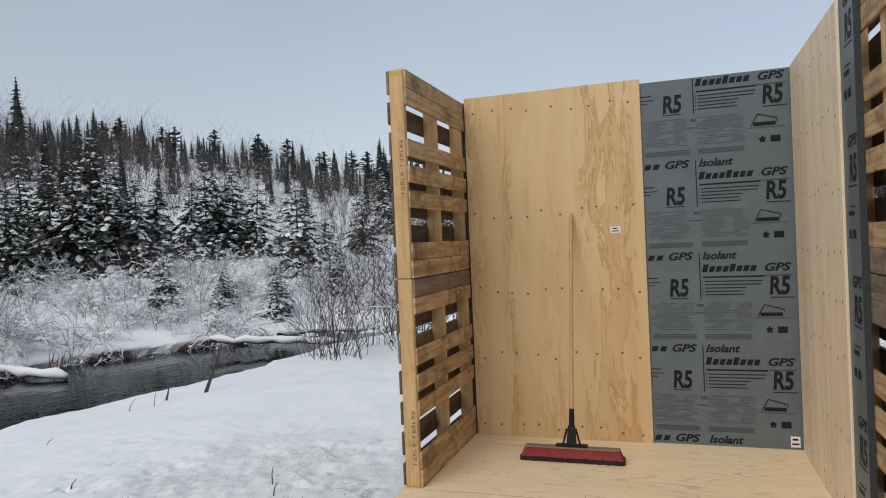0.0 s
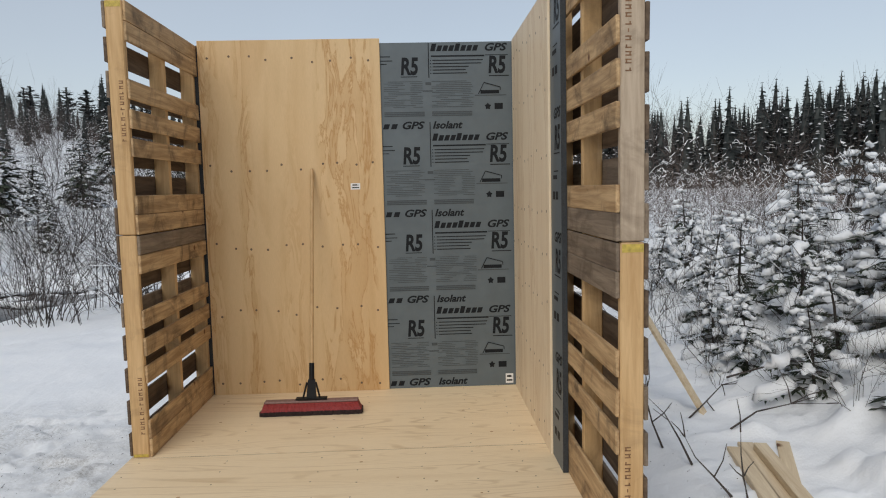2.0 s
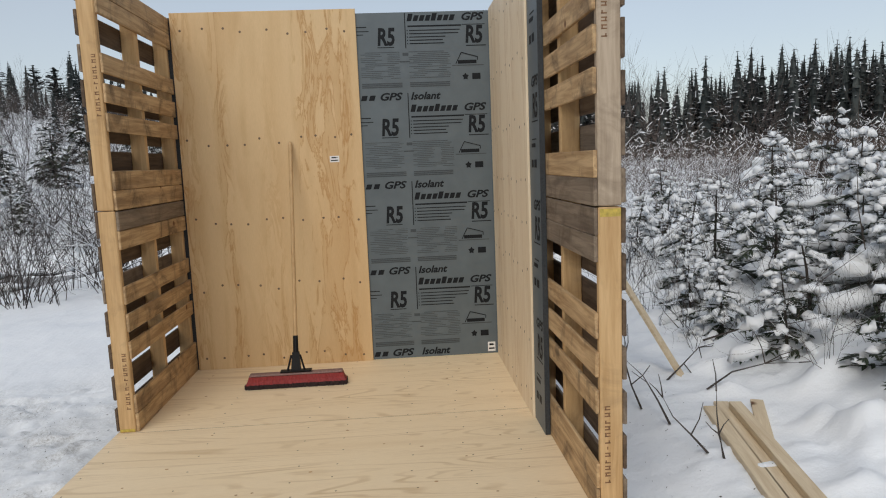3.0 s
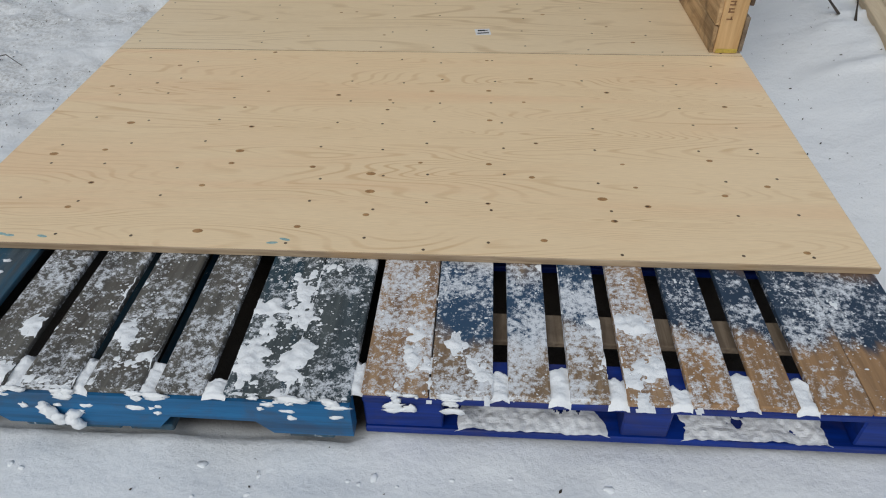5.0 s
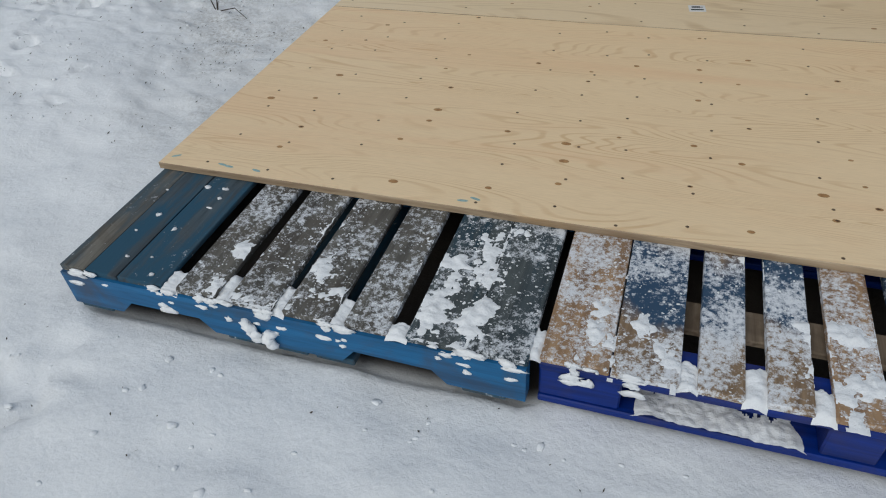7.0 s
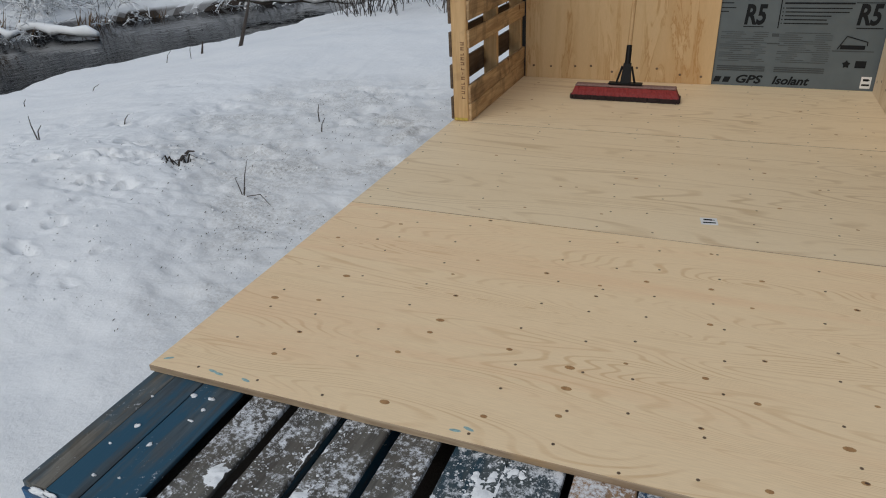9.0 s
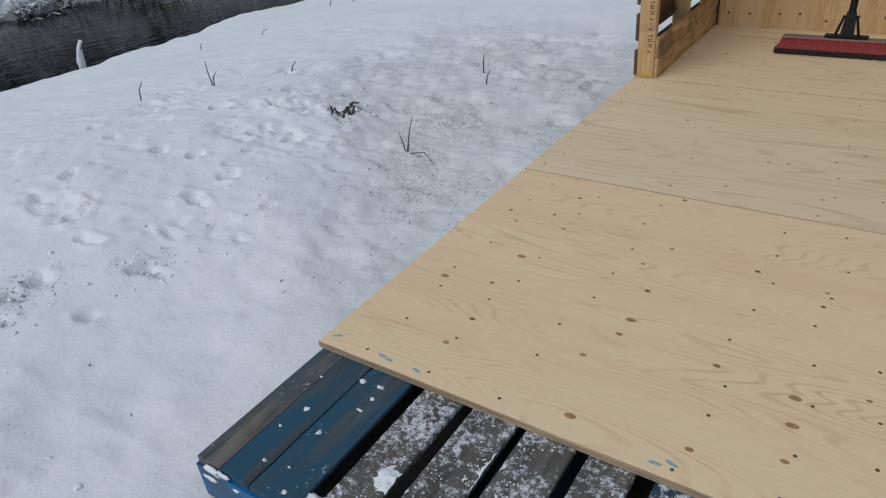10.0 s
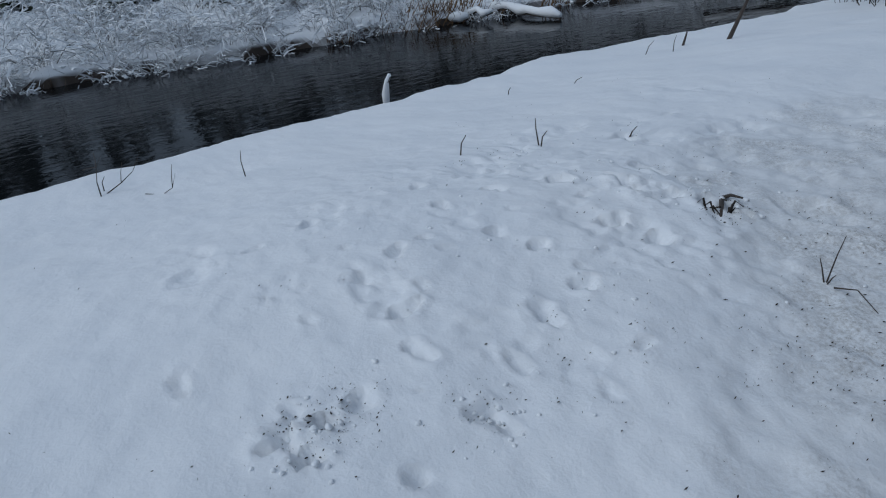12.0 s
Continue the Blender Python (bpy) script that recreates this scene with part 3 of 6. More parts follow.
def pallet_teal(at, label):
    """A stringer pallet with notched stringers along x; the deck boards run along y."""
    p = thing("base_pallet", label, "pallet", at, group="pallets under the floor")
    for a, b, m in ((0.0, 0.075, M_TEAL_GREY), (0.078, 0.172, M_TEAL_DECK), (0.1745, 0.305, M_TEAL_DECK), (0.345, 0.452, M_TEAL_SNOWY), (0.487, 0.605, M_TEAL_SNOWY),
                    (0.632, 0.752, M_TEAL_SNOWY), (0.783, 0.888, M_TEAL_SNOWY), (0.930, 1.062, M_TEAL_DARK), (1.065, 1.195, M_TEAL_DARK)):
        g = Geo().bevel_box(((b - a) / 2, 0.60, 0), (b - a, 1.20, 0.018), 0.003, 0.0015, rng)
        part("deck_board", g, m, p, at=(a, 0, 0.134))
    for y in (0.012, 0.60, 1.185):
        g = Geo()
        prof = [(0, 0.125), (1.195, 0.125), (1.195, 0.02), (1.02, 0.02), (0.985, 0.058), (0.80, 0.062), (0.765, 0.02), (0.425, 0.02), (0.39, 0.06), (0.19, 0.06), (0.15, 0.02), (0, 0.02)]
        k = len(prof)
        g.add([(x, -0.019, z) for x, z in prof] + [(x, 0.019, z) for x, z in prof],
              [tuple(range(k)), tuple(reversed(range(k, 2 * k)))] + [(i + k, (i + 1) % k + k, (i + 1) % k, i) for i in range(k)])
        part("stringer", g, M_TEAL, p, "teal-blue painted notched stringer", (0, y, 0))
    for x in (0.055, 0.50, 0.62, 0.74, 1.10):
        part("bottom_board", Geo().bevel_box((0, 0.6, 0), (0.10, 1.2, 0.02), 0.003), M_TEAL_DECK, p, at=(x, 0, 0.009))
    return p


def pallet_blue(at, label):
    """A block pallet: deck boards along y, three blocks and a bottom board along the front."""
    p = thing("base_pallet", label, "pallet", at, group="pallets under the floor")
    for a, b, m in ((0.0, 0.140, M_BLUE_DECK_C), (0.142, 0.272, M_BLUE_DECK), (0.305, 0.393, M_BLUE_DECK), (0.432, 0.515, M_BLUE_DECK), (0.550, 0.640, M_BLUE_DECK_C),
                    (0.677, 0.770, M_BLUE_DECK_B), (0.812, 0.890, M_BLUE_DECK_B), (0.927, 1.035, M_BLUE_DECK_B), (1.037, 1.205, M_BLUE_DECK_B)):
        g = Geo().bevel_box(((b - a) / 2, 0.60, 0), (b - a, 1.20, 0.018), 0.003, 0.0015, rng)
        part("deck_board", g, m, p, at=(a, 0, 0.134))
    for y in (0.055, 0.60, 1.145):
        part("lead_board", Geo().bevel_box((0.602, 0, 0), (1.205, 0.11, 0.02), 0.003), M_BLUE, p, "bright blue painted board", (0, y, 0.1145))
        for x, w in ((0.085, 0.17), (0.60, 0.10), (1.12, 0.17)):
            part("block", Geo().bevel_box((0, 0, 0), (w, 0.10, 0.085), 0.004), M_BLUE, p, "bright blue painted block", (x, y, 0.0615))
        part("bottom_board", Geo().bevel_box((0.602, 0, 0), (1.205, 0.11, 0.02), 0.003), M_BLUE, p, "bright blue painted board", (0, y, 0.009))
    part("brace_board", Geo().bevel_box((0.602, 0, 0), (1.18, 0.09, 0.018), 0.003), M_PALLET_GREY, p, "bare brown board under the deck", (0, 0.235, 0.095))
    return p


teal = pallet_teal((0.012, -0.435, 0.0), "worn teal-blue wooden pallet with snow-dusted grey deck boards")
blue = pallet_blue((1.228, -0.415, 0.0), "bright blue wooden block pallet, deck dusted with snow")
for k in (1, 2):
    copy_thing(teal, pose(0.012, -0.435 + 1.28 * k, 0))
    copy_thing(blue, pose(1.228, -0.415 + 1.28 * k, 0))

# snow lying on the two front pallets and in their gaps
GAPS = [(0.012 + a, 0.012 + b) for a, b in ((0.305, 0.345), (0.452, 0.487), (0.605, 0.632), (0.752, 0.783), (0.888, 0.930), (1.195, 1.216))]
GAPS += [(1.228 + a, 1.228 + b) for a, b in ((0.272, 0.305), (0.393, 0.432), (0.515, 0.550), (0.640, 0.677), (0.770, 0.812), (0.890, 0.927))]
crust = Geo()
cols, rows = 430, 96
for j in range(rows):
    for i in range(cols):
        x, y = 0.01 + 2.42 * i / cols, -0.44 + 0.44 * j / rows
        dx, dy = 2.42 / cols, 0.44 / rows

        def lump(px, py):
            front = smooth01(0.25, -0.42, py)
            f = noise.noise((px * 5.2, py * 3.4, 2.2)) * 0.9 + 0.55 * noise.noise((px * 17, py * 13, 7)) + 0.28 * noise.noise((px * 45, py * 45, 1)) + 0.2 * noise.noise((px * 105, py * 105, 6))
            f -= 0.60 - 0.32 * front
            f -= 0.6 * smooth01(0.32, 0.05, px) + 0.35 * smooth01(1.85, 2.25, px)
            return f
        c = [(x, y), (x + dx, y), (x + dx, y + dy), (x, y + dy)]
        hs = [lump(*q) for q in c]
        mx = x + dx / 2
        gap = any(a <= mx <= b for a, b in GAPS)
        if max(hs) > 0 and not gap:
            crust.add([(q[0], q[1], PT - 0.002 + 0.026 * max(0, min(h, 0.8)) ** 1.1) for q, h in zip(c, hs)], [(0, 1, 2, 3)])
crust_me = crust.mesh("snow_crust", True)
bm_ = bmesh.new()
bm_.from_mesh(crust_me)
bmesh.ops.remove_doubles(bm_, verts=bm_.verts, dist=0.0005)
bm_.to_mesh(crust_me)
bm_.free()
tagged(part("snow_crust", crust_me, M_SNOW_CLEAN), "clumps of frozen snow lying on the pallet deck boards", "snow", kind="stuff")

rp_ = random.Random(17)
plug = Geo()
for a, b in GAPS:           # tongues of snow packed into the mouths of the gaps, slumping over the front edge
    run, fore = rp_.uniform(0.06, 0.13), -0.444 if a < 1.2 else -0.422
    drip, nu, nv = rp_.uniform(0.002, 0.016), 8, 30
    pts = []
    for j in range(nv + 1):
        t = j / nv
        for i in range(nu + 1):
            u = i / nu
            x = a - 0.004 + (b - a + 0.008) * u + 0.004 * noise.noise((a * 9 + u, t * 7, 3))
            y = fore + (run + 0.02 * noise.noise((a * 31, u * 2.5, 1))) * t
            lift = 0.006 * noise.noise((x * 45, y * 30, 2)) + 0.004 * noise.noise((x * 120, y * 120, 8))
            z = PT - 0.009 + lift + 0.006 * math.sin(math.pi * u) - 0.040 * smooth01(0.72, 1.0, t + 0.1 * noise.noise((x * 60, 0, a))) - drip * smooth01(0.14, 0.0, t)
            pts.append((x, y, z))
    plug.add(pts, [(j * (nu + 1) + i, j * (nu + 1) + i + 1, (j + 1) * (nu + 1) + i + 1, (j + 1) * (nu + 1) + i) for j in range(nv) for i in range(nu)])
for x0, x1 in ((1.405, 1.775), (1.885, 2.245)):
    for i in range(120):
        for j in range(36):
            pts = []
            for di, dj in ((0, 0), (1, 0), (1, 1), (0, 1)):
                px, py = x0 + (x1 - x0) * (i + di) / 120, -0.415 + 0.2 * (j + dj) / 36
                e = smooth01(0, 0.05, px - x0) * smooth01(0, 0.05, x1 - px)
                pts.append((px, py, 0.012 + e * (0.012 + 0.012 * noise.noise((px * 14, py * 14, 3)) + 0.004 * noise.noise((px * 70, py * 70, 8)))))
            if j < 17 + 12 * noise.noise((pts[0][0] * 28, 0.4, 5)) + 6 * noise.noise((pts[0][0] * 90, 0.4, 9)):
                plug.add(pts, [(0, 1, 2, 3)])
for q in range(80):         # frozen smears on the front faces, thickest along the top edge
    cl = rp_.choice((0.06, 0.13, 0.31, 0.44, 0.47, 0.60, 0.76, 0.79, 1.03, 1.08, 1.17, 1.30, 1.42))
    x, low = cl + rp_.gauss(0, 0.016), rp_.random() ** 3
    w = 0.004 + 0.009 * rp_.random()
    if x > 0.02:
        plug.blob((x, -0.4415 if x < 1.21 else -0.4165, 0.137 - 0.075 * low), (w * rp_.uniform(1, 2.4), 0.0035, w * rp_.uniform(0.5, 1.1)), rp_, 0.45, 1)
for q in range(9):          # a clump hanging from the stringer
    plug.blob((0.575 + rp_.gauss(0, 0.02), -0.448 + rp_.gauss(0, 0.004), 0.055 + rp_.gauss(0, 0.016)), (0.017, 0.010, 0.015), rp_, 0.3, 1)
for q in range(11):         # frozen chips on the bare boards
    w = rp_.uniform(0.004, 0.010)
    plug.blob((rp_.uniform(0.03, 0.30), rp_.uniform(-0.42, -0.03), PT), (w, w * rp_.uniform(0.5, 1.2), 0.003), rp_, 0.5, 1)
left = 1500
while left:                 # loose grains round the clumps and over the frosted boards
    x, y = rp_.uniform(0.32, 2.42), rp_.uniform(-0.43, -0.005)
    f = noise.noise((x * 5.2, y * 3.4, 2.2)) * 0.9 + 0.5 * noise.noise((x * 17, y * 13, 7)) - 0.35 * smooth01(1.85, 2.25, x)
    if rp_.random() > smooth01(-0.5, 0.5, f) or any(a - 0.004 <= x <= b + 0.004 for a, b in GAPS):
        continue
    w = 0.0009 + 0.0020 * rp_.random() ** 2
    plug.blob((x, y, PT + w * 0.3), (w * rp_.uniform(0.8, 1.8), w * rp_.uniform(0.8, 1.5), w * 0.6), rp_, 0.4, 0)
    left -= 1
tagged(part("snow_clumps", plug, M_SNOW_CLEAN, smooth=True), "snow packed in the pallet gaps and clinging to their fronts", "snow", kind="stuff")

# ---------------------------------------------------------------- plywood floor
front_sheets = []
for y0, y1, lab in ((0.0, 1.219, "fresh knotty plywood sheet laid flat over the pallets"), (1.221, 2.44, "pale plywood floor sheet screwed down behind the front one"),
                    (2.442, 3.66, "pale plywood floor sheet under the back wall")):
    f = part("floor_sheet", Geo().bevel_box((1.22, (y1 - y0) / 2, 0), (2.44, y1 - y0, 0.021), 0.002), M_PLY_FLOOR if y0 == 0 else M_PLY_FLOOR_PALE, None, "", (0, y0, FT - 0.0105))
    f.data.materials.append(M_PLY_EDGE)
    for q in f.data.polygons:
        q.material_index = 0 if abs(q.normal.z) > 0.9 else 1
    tagged(f, lab, "plywood floor", "floor sheets", "structure")
    front_sheets.append(f)

# knots in the front sheet: where they lie, in metres from its front corner
KNOTS = [(0.14, 0.43), (0.29, 0.46), (0.65, 0.75), (0.70, 0.87), (0.955, 0.85), (0.71, 0.40), (0.66, 0.28), (0.96, 0.39), (0.715, 0.47), (1.14, 0.36), (1.28, 0.425), (1.485, 0.425),
         (1.61, 0.36), (1.485, 0.225), (1.155, 0.16), (0.98, 0.10), (0.72, 0.07), (1.15, 0.27), (1.63, 0.55), (1.60, 0.82), (1.48, 0.90), (1.28, 0.89), (1.14, 0.82), (1.485, 0.69),
         (1.63, 1.0), (1.47, 1.15), (0.30, 0.63), (0.32, 0.16), (0.33, 0.28), (0.12, 0.89), (0.275, 0.92), (0.305, 1.07), (0.64, 1.2), (1.14, 0.75), (0.71, 0.62), (1.88, 0.44),
         (1.89, 0.90), (2.27, 0.81), (2.27, 0.34), (1.82, 0.16), (1.92, 0.23), (1.90, 0.32), (1.80, 0.26), (1.63, 0.07), (2.14, 0.47), (2.28, 0.54), (2.14, 0.29), (2.28, 0.05)]


def flat_disc(rx, ry, z, sides=12):
    g = Geo()
    g.add([(rx * math.cos(a * 2 * math.pi / sides), ry * math.sin(a * 2 * math.pi / sides), 0) for a in range(sides)] + [(0, 0, z)], [(a, (a + 1) % sides, sides) for a in range(sides)])
    return g


knot_me = [flat_disc(0.0145, 0.0085, 0.0006).mesh("knot"), flat_disc(0.0095, 0.0065, 0.0006).mesh("knot"), flat_disc(0.007, 0.0048, 0.0005).mesh("knot")]
for m_k in knot_me:
    m_k.materials.append(M_KNOT)
eye_me = flat_disc(0.0055, 0.0035, 0.0005, 8).mesh("knot_heart")
eye_me.materials.append(M_KNOT_DARK)
screw_me = flat_disc(0.0046, 0.0046, 0.0008, 8).mesh("screw")
screw_me.materials.append(M_SCREW)
rq = random.Random(91)
sheets = {0: front_sheets[0], 1: front_sheets[1], 2: front_sheets[2]}
for x, y in KNOTS:
    kn = part("knot", knot_me[rq.choice((0, 1, 1, 2))], None, sheets[0], at=(x, y, 0.0107))
    if rq.random() < 0.3:
        part("knot_heart", eye_me, None, kn, "dark knot heart", (rq.uniform(-0.003, 0.003), 0, 0.0007))
for k in range(34):
    part("knot", knot_me[rq.choice((1, 2, 2))], None, sheets[1 + (k % 2)], at=(rq.uniform(0.1, 2.34), rq.uniform(0.05, 1.17), 0.0107))
for sh in (0, 1, 2):
    for cx in (0.16, 0.345, 0.57, 0.985, 1.155, 1.31, 1.51, 1.81, 2.14, 2.29) if sh == 0 else (0.065, 0.55, 1.055, 1.24, 1.60, 1.88, 2.13, 2.37):
        for j in range(8):
            part("screw", screw_me, None, sheets[sh], at=(cx + rq.uniform(-0.025, 0.025), 0.045 + 0.155 * j + rq.uniform(-0.03, 0.03), 0.0107))

fleck_me = flat_disc(0.016, 0.005, 0.0005, 7).mesh("paint_fleck")
fleck_me.materials.append(M_FLECK)
for x, y, a in ((0.035, 0.045, 30), (0.20, 0.035, -8), (0.225, 0.03, -5), (0.315, 0.03, -12), (0.93, 0.03, 5), (0.96, 0.045, -15)):
    fk = part("paint_fleck", fleck_me, None, sheets[0], "smear of teal paint", (x, y, 0.0108))
    fk.rotation_euler = (0, 0, radians(a))

# ---------------------------------------------------------------- wall pallets
SLATS = ((0.0, 0.104), (0.107, 0.208), (0.412, 0.508), (0.560, 0.660), (0.712, 0.812), (1.008, 1.108), (1.111, 1.214))


def wall_pallet(at, sign, depth, grey, label, top):
    """An upright pallet; its outer side lies at x = 0 and its inner one towards sign * x."""
    p = thing("wall_pallet", label, "pallet", at, group="pallets of the walls")
    for i in range(7):
        z = 0.004 + i * 0.1785
        g = Geo().bevel_box((sign * 0.008, depth / 2, 0.07), (0.016, depth, 0.138 + rng.uniform(-0.012, 0.004)), 0.003, 0.0012, rng)
        part("outer_slat", g, rng.choice((M_PALLET_SHADED, M_PALLET_SHADED, M_PALLET_GREY)), p, at=(0, 0, z))
    for i, (a, b) in enumerate(SLATS):
        g = Geo().bevel_box((sign * 0.1135, depth / 2, (b - a) / 2), (0.016, depth - 0.004 + rng.uniform(-0.004, 0.002), b - a), 0.003, 0.0012, rng)
        part("inner_slat", g, M_PALLET_GREY if (i == 6 and not top) or (i == 0 and top and grey) or rng.random() < 0.12 else M_PALLET, p, at=(0, 0.003, a))
    for k, y in enumerate((0.0, depth / 2 - 0.02, depth - 0.04)):
        g = Geo().bevel_box((sign * 0.0607, 0.019, 0.608), (0.0886, 0.038, 1.216), 0.005, 0.0008, rng)
        s = part("stringer", g, M_STUD_GREY if grey and k == 0 else M_STUD, p, "greyed upright stringer" if grey and k == 0 else "upright two-by-four stringer", (0, y, 0.0))
        if k == 0:
            st = Geo()
            z0 = 0.50 if top and sign > 0 else 0.14 if not top else 0.62
            for c in range(12):
                if c == 5:
                    st.box((sign * 0.078, -0.0008, z0 + c * 0.027), (0.004, 0.001, 0.012))
                    continue
                st.box((sign * 0.078, -0.0008, z0 + c * 0.027 - 0.006), (0.022, 0.001, 0.0045))
                st.box((sign * (0.078 + (0.007 if c % 2 else -0.006)), -0.0008, z0 + c * 0.027), (0.005, 0.001, 0.008))
                if c % 3:
                    st.box((sign * 0.078, -0.0008, z0 + c * 0.027 + 0.006), (0.022, 0.001, 0.0045))
            stuff(part("stencil_mark", st, M_STENCIL, s, "brown stencilled marks"))
            if top or sign < 0:
                zz = 1.195 if (top or sign < 0) else 0.01
                part("paint_mark", Geo().box((sign * 0.06, -0.0007, zz), (0.08, 0.001, 0.030)), M_YELLOW, s, "yellow paint end mark")
            if not top:
                part("paint_mark", Geo().box((sign * 0.06, -0.0007, 0.012), (0.08, 0.001, 0.016)), M_YELLOW, s, "yellow paint end mark")
    return p


for lvl in (0, 1):
    z = FT + 1.22 * lvl
    wall_pallet((-0.004, 2.45, z), 1, 1.136, False, "upright brown wooden pallet stacked as a side wall", lvl == 1)
    wall_pallet((2.44, 1.24, z), -1, 1.16, lvl == 1, "greyed wooden pallet standing upright over another" if lvl else "upright wooden pallet with a yellow painted stringer end", lvl == 1)
    wall_pallet((2.44, 2.41, z), -1, 1.16, False, "upright wooden pallet behind the insulation board", lvl == 1)

# ---------------------------------------------------------------- back wall
ply = part("wall_sheet", Geo().bevel_box((0, 0, 1.232), (1.238, 0.016, 2.464), 0.002), M_PLY_WALL, None, "", (0.748, BW + 0.008, FT))
tagged(ply, "full plywood sheet standing upright as the back wall", "plywood sheet", kind="structure")
ply2 = part("wall_sheet", Geo().bevel_box((0, 0, 1.22), (0.013, 1.275, 2.44), 0.002), M_PLY_SIDE, None, "", (2.2845, 2.925, FT))
tagged(ply2, "plywood sheet lining the side wall", "plywood sheet", kind="structure")

gps = thing("insulation_board", "silver-grey rigid foam insulation board with black print", "insulation", (1.25, BW + 0.017, FT))
part("foam_panel", Geo().bevel_box((0.52, 0.0135, 1.218), (1.04, 0.027, 2.436), 0.002), M_GPS, gps)


def bars(g, x0, x1, z, h, y):
    g.box(((x0 + x1) / 2, y, z), (x1 - x0, 0.001, h))


TURN_UP = Matrix.Rotation(radians(90), 4, "X")
big, pale = Geo(), Geo()
Y = -0.0012
words = {}
for key, body, size, shear, width in (("R5", "R5", 0.160, 0.10, 0.120), ("GPS", "GPS", 0.070, 0.28, 0.155), ("Isolant", "Isolant", 0.070, 0.28, 0.210)):
    words[key] = text_geo(body, size, shear, width, 0.0055 if key == "R5" else 0.0022)


def put_word(key, x, z, parent, m=None):
    g = Geo().add(words[key].v, words[key].f, Matrix.Translation((x, Y, z)) @ TURN_UP)
    if m:
        g = Geo().add(g.v, g.f, m)
    part("lettering", g, M_INK, parent, "black printed lettering")


def print_block(r, right, x0, big, pale):
    """One repeat of the print, r: the middle of the R5 above the floor; x0: where the column begins."""
    if right:
        # the trade name stands as plain slanted bars
        for c in range(8):
            w = 0.032
            g = [(x0 + 0.005 + c * 0.0415, r + 0.100), (x0 + 0.005 + c * 0.0415 + w, r + 0.100), (x0 + 0.018 + c * 0.0415 + w, r + 0.100 + (0.050 if c in (0, 4) else 0.038)),
                 (x0 + 0.018 + c * 0.0415, r + 0.100 + (0.050 if c in (0, 4) else 0.038))]
            big.add([(a, Y, b) for a, b in g], [(0, 1, 2, 3)])
        bars(big, x0 + 0.01, x0 + 0.38, r + 0.066, 0.010, Y)
        bars(big, x0 + 0.385, x0 + 0.545, r + 0.070, 0.004, Y)
        for i, w in enumerate((0.35, 0.34, 0.25, 0.23, 0.24)):
            bars(big, x0 + 0.02, x0 + 0.02 + w, r + 0.038 - 0.022 * i, 0.006, Y)
            bars(big, x0 + 0.004, x0 + 0.010, r + 0.038 - 0.022 * i, 0.007, Y)
        bars(big, x0 + 0.41, x0 + 0.55, r - 0.072, 0.006, Y)
        # a roof-shaped mark, a leaf mark and a block
        roof = [(x0 + 0.335, r - 0.195), (x0 + 0.375, r - 0.118), (x0 + 0.488, r - 0.150), (x0 + 0.488, r - 0.172)]
        for (a, b), (c, d) in zip(roof, roof[1:]):
            big.tube([(a, Y, b), (c, Y, d)], [0.0035, 0.0035], 4)
        bars(big, x0 + 0.35, x0 + 0.48, r - 0.182, 0.024, Y)
        bars(pale, x0 + 0.31, x0 + 0.53, r - 0.205, 0.006, Y)
        big.add([(x0 + 0.40 + 0.024 * math.sin(a * math.pi / 5) * (1 if a % 2 == 0 else 0.62), Y, r - 0.282 + 0.026 * math.cos(a * math.pi / 5) * (1 if a % 2 == 0 else 0.62)) for a in range(10)], [tuple(range(10))])
        bars(big, x0 + 0.447, x0 + 0.505, r - 0.281, 0.042, Y)
    else:
        bars(big, x0 + 0.0, x0 + 0.07, r + 0.066, 0.006, Y)
        bars(big, x0 + 0.0, x0 + 0.085, r + 0.038, 0.005, Y)
        bars(big, x0 + 0.0, x0 + 0.045, r + 0.016, 0.005, Y)
        bars(big, x0 + 0.14, x0 + 0.255, r - 0.072, 0.005, Y)
        big.box((x0 + 0.335, Y, (r - 0.08 + min(r + 0.23, 2.43)) / 2), (0.006, 0.001, min(r + 0.23, 2.43) - r + 0.08))
    q = random.Random(int(r * 100) + right)
    w0 = x0 + (0.01 if right else 0.02)
    for i in range(15):
        a = w0 + q.choice((0, 0, 0, 0.03, 0.06))
        wd = 0.27 - (a - w0) if not right else 0.29 - (a - w0)
        z = r - 0.105 - i * 0.0125
        if q.random() < 0.5:
            bars(pale, a, a + wd * q.uniform(0.3, 0.55), z, 0.0032, Y)
            bars(pale, a + wd * 0.68, a + wd, z, 0.0032, Y)
        else:
            bars(pale, a, a + wd * q.uniform(0.8, 1.0), z, 0.0036, Y)
    for i in range(3):
        bars(pale, w0, w0 + 0.28, r - 0.315 - i * 0.012, 0.008, Y)
    if not right:
        bars(pale, x0 + 0.31, x0 + 0.35, r - 0.12, 0.02, Y)
        bars(pale, x0 + 0.29, x0 + 0.36, r - 0.17, 0.008, Y)


for r in (2.275, 1.662, 1.050, 0.437):
    print_block(r, True, 0.460, big, pale)
    print_block(r, False, 0.118, big, pale)
    put_word("R5", 0.260, r - 0.055, gps)
    put_word("R5", 0.868, r - 0.050, gps)
    put_word("GPS", 0.810 + 0.035, r + 0.100, gps)
for r in (1.662, 1.050, 0.437, -0.165):
    put_word("Isolant", 0.472, r + 0.185, gps)
    put_word("GPS", 0.262, r + 0.185, gps)
    for c in range(2):
        big.add([(0.125 + 0.055 * c + dx, Y, r + dz) for dx, dz in ((0, 0.185), (0.038, 0.185), (0.05, 0.22), (0.012, 0.22))], [(0, 1, 2, 3)])
